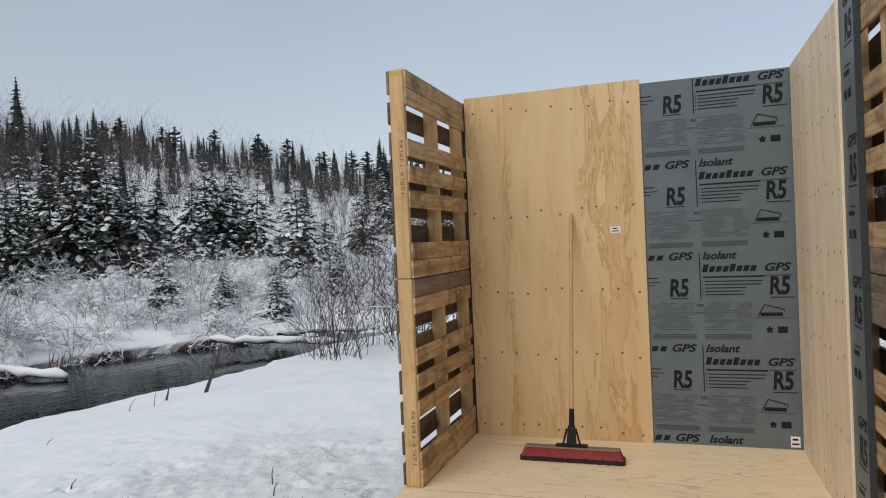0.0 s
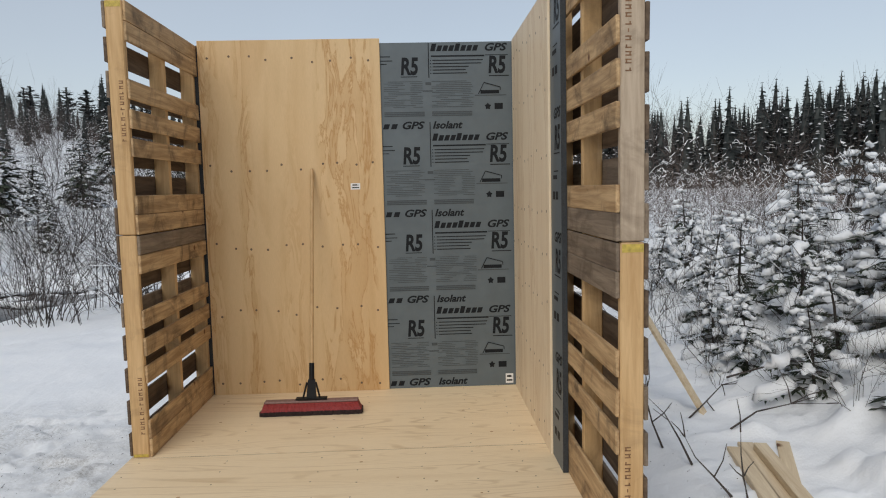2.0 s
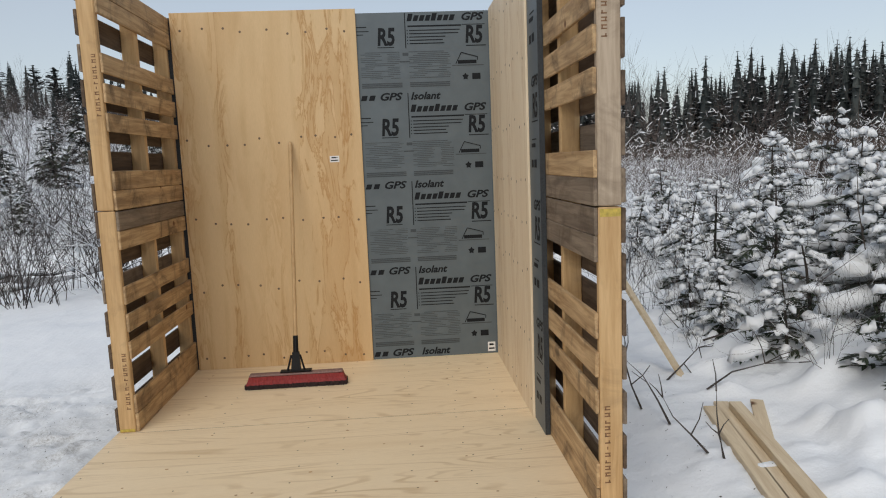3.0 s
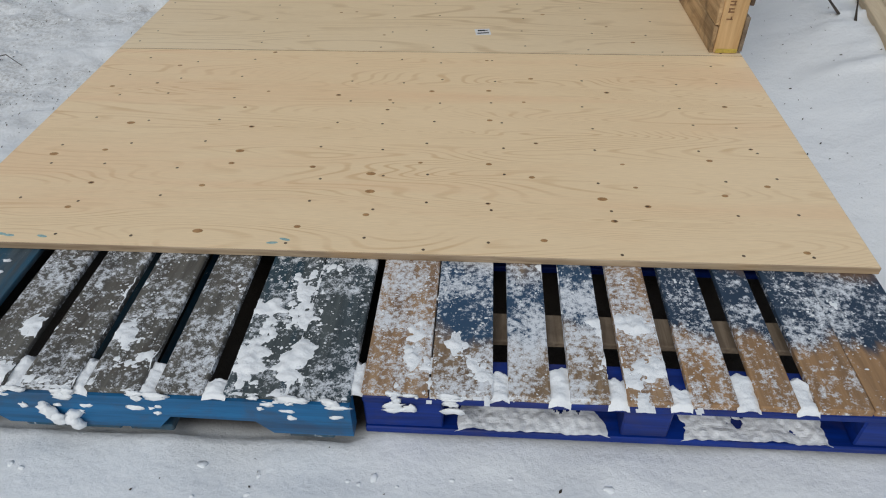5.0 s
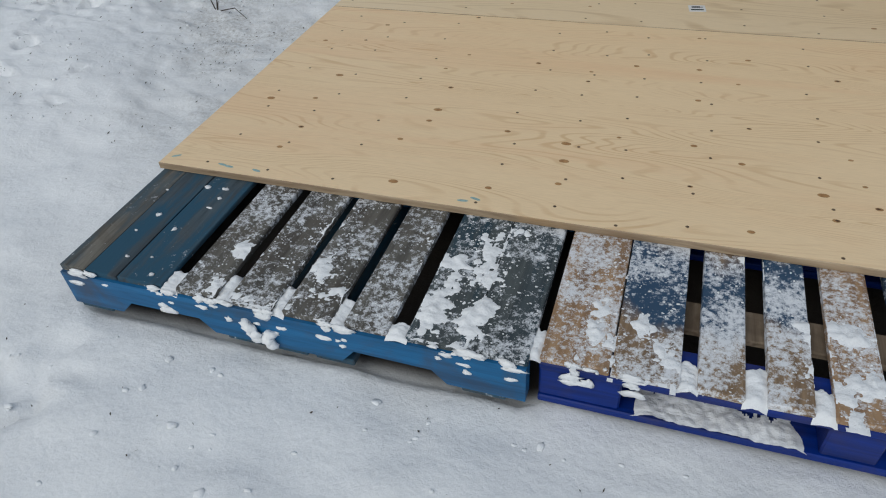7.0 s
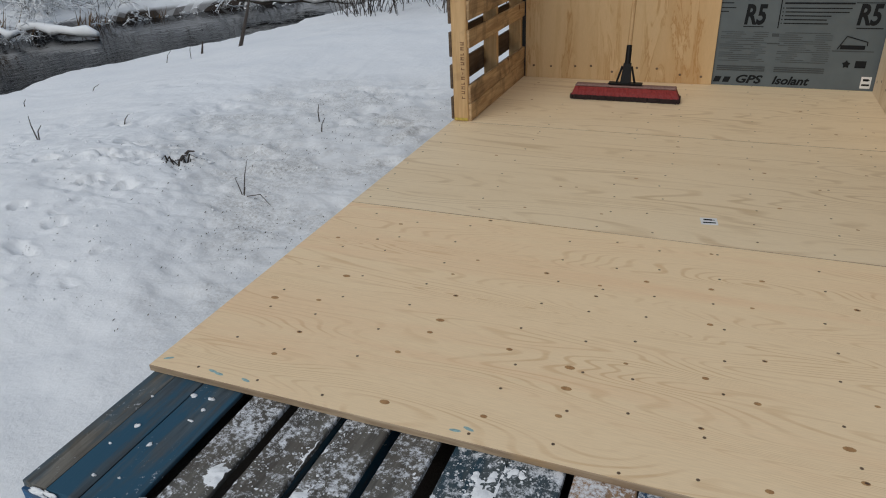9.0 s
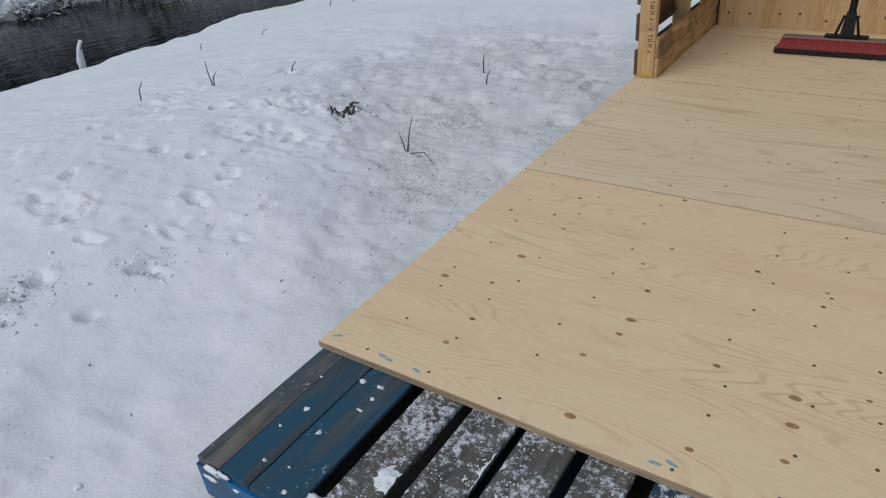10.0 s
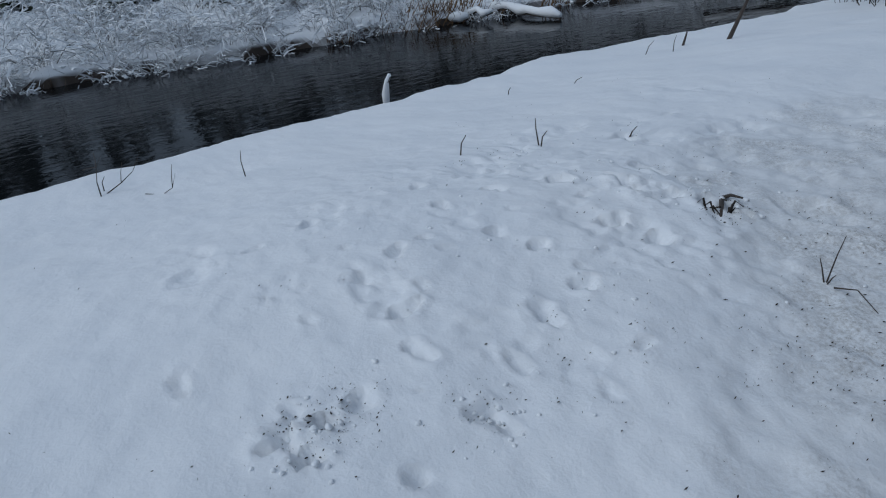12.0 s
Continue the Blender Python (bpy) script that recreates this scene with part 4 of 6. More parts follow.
stuff(part("bold_print", big, M_INK, gps, "black printed bars"))
stuff(part("fine_print", pale, M_INK_PALE, gps, "small grey printed tables"))

# unseen board added to close the gap beside the plywood, dark all over
back_board = thing("insulation_board", "dark-coloured foam insulation board behind the plywood", "insulation", (0.02, BW + 0.018, FT))
part("foam_panel", Geo().bevel_box((0.612, 0.0135, 1.218), (1.224, 0.027, 2.436), 0.002), M_GPS_EDGE, back_board)

# board on the side wall, its front end left open to view
gps2 = thing("insulation_board", "silver-grey foam insulation board between plywood and pallets", "insulation", (2.291, 2.045, FT))
part("foam_panel", Geo().bevel_box((0.0125, 0.70, 1.218), (0.025, 1.40, 2.436), 0.002), M_GPS, gps2)
part("cut_edge", Geo().box((0.0125, -0.002, 1.218), (0.026, 0.004, 2.43)), M_GPS_EDGE, gps2, "dark cut edge")
side = Geo()
ROT = Matrix.Rotation(radians(-90), 4, "Z")
for r in (2.275, 1.662, 1.050, 0.437):
    for key, yy, z in (("R5", 0.145, -0.05), ("GPS", 0.16, 0.10)):
        g = Geo().add(words[key].v, words[key].f, Matrix.Translation((-0.0012, yy, r + z)) @ ROT @ TURN_UP)
        part("lettering", g, M_INK, gps2, "black printed lettering")
    side.box((-0.0012, 0.10, r - 0.281), (0.001, 0.05, 0.04))
    side.box((-0.0012, 0.17, r - 0.281), (0.001, 0.04, 0.04))
    side.box((-0.0012, 0.10, r - 0.072), (0.001, 0.14, 0.006))
    side.box((-0.0012, 0.12, r - 0.16), (0.001, 0.10, 0.006))
    side.box((-0.0012, 0.14, r - 0.19), (0.001, 0.09, 0.02))
stuff(part("bold_print", side, M_INK, gps2, "black printed bars"))


def sticker(at, w, h, rx, label, rz=0):
    t = thing("sticker", label, "label", at)
    t.rotation_euler = (radians(rx), 0, radians(rz))
    part("paper", Geo().box((0, 0, 0.0006), (w, h, 0.0008)), M_WHITE, t)
    g = Geo()
    for i in range(3):
        g.box((-w * 0.22 + 0.01 * i, h * 0.22, 0.0012), (w * 0.18, h * 0.2, 0.0004))
    g.box((w * 0.15, h * 0.2, 0.0012), (w * 0.4, h * 0.08, 0.0004))
    g.box((0.0, -h * 0.2, 0.0012), (w * 0.75, h * 0.16, 0.0004))
    part("print", g, M_INK, t, "black printed bars")


sticker((1.172, BW - 0.0005, 1.622), 0.066, 0.044, 90, "small white paper label stuck on the plywood wall")
sticker((1.45, 1.424, FT + 0.0003), 0.062, 0.062, 0, "small white paper label stuck on the plywood floor", 8)
sticker((2.235, BW + 0.0163, 0.215), 0.055, 0.07, 90, "white paper label low on the insulation board")

# screws of the wall sheets
disc = Geo()
disc.add([(0.0085 * math.cos(a * math.pi / 4), -0.0006, 0.0085 * math.sin(a * math.pi / 4)) for a in range(8)] + [(0, -0.0018, 0)],
         [((a + 1) % 8, a, 8) for a in range(8)])
disc_me = disc.mesh("screw")
disc_me.materials.append(M_SCREW)
rs = random.Random(5)
for z, n_s in ((2.335, 9), (1.60, 10), (1.055, 10), (0.59, 9), (0.07, 9)):
    for i in range(n_s):
        part("screw", disc_me, None, ply, at=(-0.56 + 1.12 * (i + rs.uniform(-0.15, 0.15)) / (n_s - 1), -0.0082, z + rs.uniform(-0.03, 0.025)))
disc2 = Geo().add(disc.v, disc.f, Matrix.Rotation(radians(-90), 4, "Z")).mesh("screw")
disc2.materials.append(M_SCREW)
for z in (2.3, 1.95, 1.6, 1.28, 1.05, 0.8, 0.45, 0.1):
    for i in range(9):
        part("screw", disc2, None, ply2, at=(-0.0068, -0.58 + 1.16 * (i + rs.uniform(-0.2, 0.2)) / 8, z + rs.uniform(-0.03, 0.03)))

# ---------------------------------------------------------------- broom
broom = thing("push_broom", "wide push broom with red bristles leaning on the plywood wall", "broom", (0.885, 3.10, FT))
g = Geo()
brr = random.Random(8)
secs = [(-0.030, 0.078, 0), (-0.034, 0.05, 0.01), (-0.043, 0.028, 0.022), (0.043, 0.028, 0.022), (0.034, 0.05, 0.01), (0.030, 0.078, 0)]
nn = 64
vs = []
for i in range(nn + 1):
    t = i / nn
    for y, z, e in secs:
        vs.append(((t - 0.5) * (0.60 + 2 * e), y + brr.uniform(-0.003, 0.003), z + brr.uniform(-0.0015, 0.0015)))
k = len(secs)
fs = [(i * k + j, i * k + (j + 1) % k, (i + 1) * k + (j + 1) % k, (i + 1) * k + j) for i in range(nn) for j in range(k)]
g.add(vs, fs + [tuple(reversed(range(k))), tuple(nn * k + j for j in range(k))])
part("bristles", g, M_RED, broom, "red bristles")
g = Geo()
for i in range(110):
    x = -0.325 + 0.65 * i / 109
    for y in (-0.04, -0.015, 0.015, 0.04):
        g.box((x + brr.uniform(-0.002, 0.002), y + brr.uniform(-0.005, 0.003), 0.0155 + brr.uniform(-0.002, 0.002)), (0.0056, 0.012, 0.027))
stuff(part("bristle_fringe", g, M_DARKBRISTLE, broom, "dark dirty bristle tips"))
part("block", Geo().bevel_box((0, 0, 0.0845), (0.60, 0.062, 0.013), 0.005), M_BLOCK, broom, "worn white broom block")
g = Geo()
g.bevel_box((0, 0, 0.101), (0.20, 0.05, 0.008), 0.002)
g.tube([(-0.055, 0, 0.10), (-0.028, 0.02, 0.20)], [0.007, 0.007], 6)
g.tube([(0.055, 0, 0.10), (0.028, 0.02, 0.20)], [0.007, 0.007], 6)
g.add([(-0.032, -0.012, 0.10), (0.032, -0.012, 0.10), (0.022, 0.02, 0.215), (-0.022, 0.02, 0.215), (-0.032, 0.012, 0.10), (0.032, 0.012, 0.10), (0.022, 0.045, 0.215), (-0.022, 0.045, 0.215)],
      [(0, 1, 2, 3), (5, 4, 7, 6), (1, 5, 6, 2), (4, 0, 3, 7), (3, 2, 6, 7)])
br = part("bracket", g, M_BLACK, broom, "black plastic bracket")
part("maker_tag", Geo().box((0, 0.0005, 0.16), (0.026, 0.003, 0.038), Matrix.Rotation(radians(-14), 4, "X") @ Matrix.Translation((0, 0.036, -0.004))), M_WHITE, br, "small white tag")
hb, ht = Vector((0, 0.03, 0.19)), Vector((-0.008, 0.452, 1.585))
part("socket", Geo().tube([hb, hb.lerp(ht, 0.09)], [0.018, 0.0165], 12), M_BLACK, broom, "black plastic socket", smooth=False)
part("handle", Geo().tube([hb.lerp(ht, 0.085), hb.lerp(ht, 0.985), ht], [0.0135, 0.0135, 0.008], 12), M_HANDLE, broom, "varnished wooden handle")

# ---------------------------------------------------------------- lumber beside the shelter
def board(at, length, w, h, rz, label, tilt=0.0):
    b = part("lumber_board", Geo().bevel_box((0, -length / 2, h / 2), (w, length, h), 0.003), M_LUMBER, None, "", at)
    b.rotation_euler = (radians(tilt), 0, radians(rz))
    tagged(b, label, "board", "loose boards beside the shelter")


LB = "fresh sawn board lying in the snow with others"
board((3.36, 2.46, 0.06), 2.9, 0.085, 0.04, -11, LB)
board((3.45, 2.52, 0.06), 3.0, 0.085, 0.04, -11.2, LB)
board((3.475, 2.40, 0.101), 2.9, 0.07, 0.04, -10.8, LB)
board((3.66, 2.50, 0.07), 0.6, 0.07, 0.035, -24, "short offcut board half sunk in the snow")
lean = part("leaning_board", Geo().bevel_box((0, 0, 0.9), (0.075, 0.02, 1.85), 0.002), M_LUMBER, None, "", (3.46, 3.05, 0.05))
lean.rotation_euler = Vector((-0.32, 0.26, 0.64)).to_track_quat("Z", "Y").to_euler()
tagged(lean, "thin fresh board leaning on the outside of the pallet wall", "board")

# ---------------------------------------------------------------- plants: makers


def rv(r, s=1.0):
    return Vector((r.uniform(-s, s), r.uniform(-s, s), r.uniform(-s, s)))


def spray(g, p, d, length, width, r):
    """A ragged flat spray of needles along d."""
    side = d.cross(Vector((0, 0, 1)))
    side = side.normalized() if side.length > 1e-6 else Vector((1, 0, 0))
    side = (side + rv(r, 0.35)).normalized()
    a, b = p - side * width * 0.35, p + side * width * 0.35
    m1, m2 = p + d * length * 0.5 - side * width * r.uniform(0.5, 1.0), p + d * length * 0.55 + side * width * r.uniform(0.5, 1.0)
    t = p + d * length + Vector((0, 0, -0.1 * length))
    k = len(g.v)
    g.v += [tuple(a), tuple(b), tuple(m2), tuple(t), tuple(m1)]
    g.f += [(k, k + 1, k + 2, k + 4), (k + 4, k + 2, k + 3)]


def kite(g, p, tip, width, r, sag=0.0):
    """One ragged bough: a bent four-cornered leaf from p to tip."""
    d = tip - p
    side = Vector((-d.y, d.x, 0))
    side = side.normalized() if side.length > 1e-6 else Vector((1, 0, 0))
    m = p.lerp(tip, r.uniform(0.5, 0.75))
    k = len(g.v)
    drop = Vector((0, 0, -sag))
    g.v += [tuple(p), tuple(m - side * width * r.uniform(0.6, 1.2) + drop), tuple(tip), tuple(m + side * width * r.uniform(0.6, 1.2) + drop)]
    g.f += [(k, k + 1, k + 2), (k, k + 2, k + 3)]


def pad(g, p, tip, width, thick, r):
    """A cushion of snow lying along a bough: a ragged rim and a raised back."""
    d = tip - p
    side = Vector((-d.y, d.x, 0))
    side = side.normalized() if side.length > 1e-6 else Vector((1, 0, 0))
    k = len(g.v)
    rim = [p, p.lerp(tip, 0.4) + side * width * r.uniform(0.6, 1.2), p.lerp(tip, 0.8) + side * width * r.uniform(0.4, 1.0), tip,
           p.lerp(tip, 0.8) - side * width * r.uniform(0.4, 1.0), p.lerp(tip, 0.4) - side * width * r.uniform(0.6, 1.2)]
    g.v += [tuple(q) for q in rim] + [tuple(p.lerp(tip, 0.6) + Vector((0, 0, thick)))]
    g.f += [(k + i, k + (i + 1) % 6, k + 6) for i in range(6)]


def far_spruce(seed, H, R, levels, per, snow_amt, bare=0.06, pine=False):
    """A distant conifer: a ragged dark core in tiers of drooping boughs."""
    r = random.Random(seed)
    trunk, crown, snow = Geo(), Geo(), Geo()
    lean = (r.uniform(-0.02, 0.02) * H, r.uniform(-0.02, 0.02) * H)
    trunk.tube([(0, 0, -0.3), (lean[0], lean[1], H * 0.97)], [0.014 * H, 0.002 * H], 4, False)
    k, ns, nl = len(crown.v), 6, 8
    for i in range(nl + 1):
        t = bare + (1 - bare) * i / nl
        rad0 = 0.10 * R if pine else 0.5 * R * (1 - t) ** 0.9
        for j in range(ns):
            rad = rad0 * r.uniform(0.6, 1.2) + 0.004 * H * (1 - t)
            crown.v.append((lean[0] * t + rad * math.cos(6.283 * j / ns), lean[1] * t + rad * math.sin(6.283 * j / ns), t * H))
    crown.f += [(k + i * ns + j, k + i * ns + (j + 1) % ns, k + (i + 1) * ns + (j + 1) % ns, k + (i + 1) * ns + j) for i in range(nl) for j in range(ns)]
    for i in range(levels):
        u = (i + r.random()) / levels
        t = bare + (1 - bare) * u
        ax = Vector((lean[0] * t, lean[1] * t, t * H))
        for j in range(per):
            a = 6.283 * (j + r.random()) / per
            L = R * (math.sin(3.1 * min(1, u * 0.8 + 0.2)) ** 0.6 * r.uniform(0.3, 1.1) if pine else (1 - t) ** 0.8 * r.uniform(0.6, 1.15)) + 0.012 * H
            out = Vector((math.cos(a), math.sin(a), r.uniform(0.0, 0.35) if pine else r.uniform(-0.55, -0.05)))
            tip = ax + out * L
            kite(crown, ax, tip, 0.33 * L + 0.004 * H, r, 0.05 * L)
            if r.random() < snow_amt:
                kite(snow, ax.lerp(tip, 0.45) + Vector((0, 0, 0.03 * L)), tip + Vector((0, 0, 0.05 * L)), 0.2 * L, r)
    return trunk, crown, snow


def fir(seed, H, R, levels, per, steps, near, droop=0.35, snow_amt=0.6, gap=0.06):
    """Trunk, needles and lying snow of one spruce or young fir as three parts; near: rounded rolls and lumps of snow."""
    r = random.Random(seed)
    trunk, crown, snow = Geo(), Geo(), Geo()
    tilt = 0.13 if near else 0.04
    lean = (r.uniform(-tilt, tilt) * H, r.uniform(-tilt, tilt) * H)
    trunk.tube([(0, 0, -0.2), (lean[0] * 0.4, lean[1] * 0.4, H * 0.5), (lean[0], lean[1], H * 0.99)], [0.018 * H ** 0.9, 0.011 * H ** 0.9, 0.002 * H], 5)
    for i in range(levels):
        t = 0.04 + 0.96 * ((i + r.random() * 0.8) / levels)
        ax = Vector((lean[0] * t, lean[1] * t, t * H))
        for j in range(per):
            if r.random() < gap:
                continue
            a = 2 * math.pi * (j + r.random()) / per
            L = R * (1 - t) ** 0.8 * r.uniform(0.5, 1.15) + 0.03 * H
            out = Vector((math.cos(a), math.sin(a), r.uniform(-0.25, 0.35) - droop * (1 - t)))
            pts = [ax + out * L * q + Vector((0, 0, -droop * 0.45 * L * q * q)) for q in (0, 0.35, 0.7, 1.0)]
            trunk.tube([pts[0], pts[2], pts[3]], [0.010 * L + 0.003, 0.006 * L + 0.002, 0.001], 3, False)
            for s in range(steps):
                q = (s + 0.6 + r.random() * 0.7) / (steps + 0.4)
                p = ax + out * L * q + Vector((0, 0, -droop * 0.45 * L * q * q))
                ln = L * (0.25 if near else 0.42) * r.uniform(0.7, 1.3)
                for e in (-1, 0, 1) if not near else (-1.5, -0.9, -0.3, 0.3, 0.9, 1.5):
                    d = (Matrix.Rotation(e * r.uniform(0.5, 1.0), 3, "Z") @ out + rv(r, 0.18)).normalized()
                    spray(crown, p, d, ln, ln * (0.16 if near else 0.34), r)
            if r.random() > snow_amt:
                continue
            if near:
                base, nq, q0 = 0.028 + 0.105 * L * r.uniform(0.4, 1.6), 6, r.uniform(0.3, 0.7)
                line, wd = [], []
                for u in range(nq):
                    q = q0 + (1.08 - q0) * u / (nq - 1)
                    w = base * r.uniform(0.65, 1.3) * (0.4 if u in (0, nq - 1) else 1)
                    line.append(ax + out * L * q + Vector((r.uniform(-0.02, 0.02), r.uniform(-0.02, 0.02), w * 0.85 - droop * 0.45 * L * q * q)))
                    wd.append(w)
                snow.tube(line, wd, 6)
                for u in range(r.choice((0, 0, 1, 1))):
                    w = base * r.uniform(0.8, 1.5)
                    snow.blob(line[r.randint(2, nq - 1)] + rv(r, base * 0.8), (w, w * r.uniform(0.7, 1.2), w * r.uniform(0.5, 0.75)), r, 0.26, 1)
            else:
                for u in range(r.choice((2, 2, 3))):
                    q0 = r.uniform(0.25, 0.6)
                    b = ax + out * L * q0 + rv(r, 0.06 * L) + Vector((0, 0, 0.02 * L - droop * 0.45 * L * q0 * q0))
                    q1 = q0 + r.uniform(0.3, 0.5)
                    tp = ax + out * L * q1 + rv(r, 0.10 * L) + Vector((0, 0, 0.02 * L - droop * 0.45 * L * q1 * q1))
                    pad(snow, b, tp, 0.14 * L + 0.02, 0.06 * L + 0.02, r)
    if near:        # slumped, uneven snow
        snow.v = [tuple(Vector(p) + 0.026 * noise.noise_vector(Vector(p) * 15.0) + 0.010 * noise.noise_vector(Vector(p) * 42.0)) for p in snow.v]
    return trunk, crown, snow


def branchy(g, sn, p, d, L, rad, depth, r, snow_amt, thick, kids, tips):
    pts, rd = [p], [rad]
    for i in range(3 if depth else 2):
        d = (d + rv(r, 0.36) + Vector((0, 0, 0.06))).normalized()
        p = p + d * L / 3
        pts.append(p)
        rd.append(rad * (1 - 0.28 * (i + 1)))
    g.tube(pts, rd, 3, False)
    tips.append(pts[-1])
    if abs(d.z) < 0.76 and r.random() < snow_amt * 1.5:
        sn.tube([q + Vector((0, 0, rad * 1.2 * thick)) for q in pts], [x * 1.5 * thick + 0.002 for x in rd], 3, False)
    if depth:
        for i in range(r.randint(kids, kids + 1)):
            q = pts[r.randint(1, 3)]
            branchy(g, sn, q, (d + rv(r, 0.75) + Vector((0, 0, 0.1))).normalized(), L * r.uniform(0.4, 0.75), rad * 0.6, depth - 1, r, snow_amt, thick, kids, tips)


def shrub(seed, H, stems, spread, snow_amt, depth=2, rad=0.012, thick=1.0, kids=3, clumps=0):
    """A leafless shrub with snow along its twigs."""
    r = random.Random(seed)
    g, sn, tips = Geo(), Geo(), []
    for i in range(stems):
        a = r.uniform(0, 2 * math.pi)
        d = Vector((math.cos(a) * spread * r.random(), math.sin(a) * spread * r.random(), 1)).normalized()
        branchy(g, sn, Vector((0.15 * H * math.cos(a) * r.random(), 0.15 * H * math.sin(a) * r.random(), -0.15)), d, H * r.uniform(0.5, 0.9), rad * r.uniform(0.6, 1.2), depth, r, snow_amt, thick, kids, tips)
    for i in range(clumps):
        w = r.uniform(0.02, 0.055)
        sn.blob(r.choice(tips) + Vector((0, 0, w * 0.3)), (w, w * r.uniform(0.4, 1), w * r.uniform(0.35, 0.6)), r, 0.3, 1)
    return g, sn


def strip(g, pts, radii, r):
    """A far twig: a tapered ribbon, turned at random about its run."""
    d = pts[-1] - pts[0]
    side = d.cross(rv(r)).normalized() if d.length > 1e-6 else Vector((1, 0, 0))
    k = len(g.v)
    for p, w in zip(pts, radii):
        g.v += [tuple(p - side * w), tuple(p + side * w)]
    g.f += [(k + 2 * i, k + 2 * i + 1, k + 2 * i + 3, k + 2 * i + 2) for i in range(len(pts) - 1)]


def far_bush(seed, H, stems, spread, arch, kids, grand, snow_amt, rad, lumps=0, loft=1.0):
    """A leafless bush seen from afar: arching stems that fork twice, with snow lying along what runs level."""
    r = random.Random(seed)
    g, sn, tips = Geo(), Geo(), []

    def twig(p, d, L, w, level):
        pts, q = [p], p
        n_s = 3 - level
        for i in range(n_s):
            d = (d + rv(r, 0.22) + Vector((0, 0, -arch * (i + level) * 0.5))).normalized()
            q = q + d * L / n_s
            pts.append(q)
        strip(g, pts, [w * (1 - 0.7 * i / n_s) for i in range(n_s + 1)], r)
        tips.append(q)
        if (level == 2 or (level and loft > 1)) and abs(d.z) < 0.9 and r.random() < snow_amt:
            u = r.random() * 0.7
            lie = pts if loft > 1 else [pts[0].lerp(pts[-1], u), pts[0].lerp(pts[-1], u + r.uniform(0.15, 0.35))]
            strip(sn, [x + Vector((0, 0, w * 1.2)) for x in lie], [w * 1.9 * loft + 0.003] * len(lie), r)
        if level < 2:
            for i in range(kids if level == 0 else grand):
                twig(pts[r.randint(1, n_s)], (d + rv(r, 0.85) + Vector((0, 0, 0.2))).normalized(), L * r.uniform(0.4, 0.7), w * 0.62, level + 1)

    for i in range(stems):
        a = r.uniform(0, 6.283)
        s = spread * r.random()
        twig(Vector((0.2 * H * s * math.cos(a), 0.2 * H * s * math.sin(a), -0.1)), Vector((math.cos(a) * s, math.sin(a) * s, 1)).normalized(), H * r.uniform(0.55, 1.0), rad * r.uniform(0.7, 1.2), 0)
    for i in range(lumps):
        w = r.uniform(0.025, 0.075) * H
        c = r.choice(tips)
        sn.blob((c.x, c.y, max(0.02, c.z)), (w * 1.3, w, w * 0.55), r, 0.3, 0)
    return g, sn


def pack(name, items, material, label, category, smooth=False):
    """Many small plants as one object: items are (vertex array, faces, x, y, scale, turn)."""
    vv, ff, k = [], [], 0
    for (va, fa), x, y, s, a in items:
        if not fa:
            continue
        c, q = math.cos(a) * s, math.sin(a) * s
        z = height(x, y)
        vv.append(np.column_stack((x + va[:, 0] * c - va[:, 1] * q, y + va[:, 0] * q + va[:, 1] * c, z + va[:, 2] * s)))
        ff += [tuple(i + k for i in f) for f in fa]
        k += len(va)
    me = bpy.data.meshes.new(name)
    me.from_pydata(np.concatenate(vv).tolist(), [], ff)
    if smooth:
        me.polygons.foreach_set("use_smooth", [True] * len(me.polygons))
    tagged(part(name, me, material), label, category, kind="stuff")


def arr(g):
    return np.array(g.v, dtype=float).reshape(-1, 3), g.f


CX, CY = 1.5, -1.2


def polar(az, r):
    a = radians(az)
    return CX + r * math.sin(a), CY + r * math.cos(a)


# ---------------------------------------------------------------- far woods
rf = random.Random(21)
FAR = {"spruce": [far_spruce(100 + i, 10.0, 1.9, 26, 5, 0.42) for i in range(5)],
       "pine": [far_spruce(120 + i, 10.0, 2.2, 16, 7, 0.12, 0.35, True) for i in range(3)]}
FAR = {k: [tuple(arr(g) for g in t) for t in v] for k, v in FAR.items()}
BARE = [arr(far_bush(140 + i, 7.0, 2, 0.16, -0.05, 12, 3, 0.0, 0.035)[0]) for i in range(4)]
far_tr, far_cr, far_sn, far_bare = [], [], [], []


def plant_far(az, r, s, kind):
    x, y = polar(az, r)
    if river_side(x, y)[0] < 1.0:
        return
    a = rf.uniform(0, 6.28)
    if kind == "bare":
        far_bare.append((rf.choice(BARE), x, y, s, a))
        return
    t = rf.choice(FAR[kind])
    for items, g in zip((far_tr, far_cr, far_sn), t):
        items.append((g, x, y, s, a))


def belt(n_t, az0, az1, r0, r1, s0, s1, kind):
    for i in range(n_t):
        plant_far(rf.uniform(az0, az1), rf.uniform(r0, r1), rf.uniform(s0, s1), kind)


belt(40, -60, -45.5, 44, 74, 0.34, 0.54, "spruce")          # dark stand where the slope closes in
belt(130, -60, -43.0, 42, 78, 0.32, 0.54, "bare")           # grey hardwoods among it
belt(3, -52.5, -50.5, 58, 70, 0.68, 0.78, "spruce")
belt(230, -68, -20, 84, 126, 0.26, 0.46, "spruce")          # ridge across the river
belt(26, -46, -22, 90, 118, 0.45, 0.62, "spruce")
belt(20, -46, -18, 84, 112, 0.42, 0.62, "pine")
belt(150, -24, 8, 84, 120, 0.45, 0.85, "spruce")            # where the ridge falls
belt(240, -60, 8, 62, 118, 0.32, 0.56, "bare")
belt(170, -62, 6, 34, 70, 0.28, 0.55, "bare")
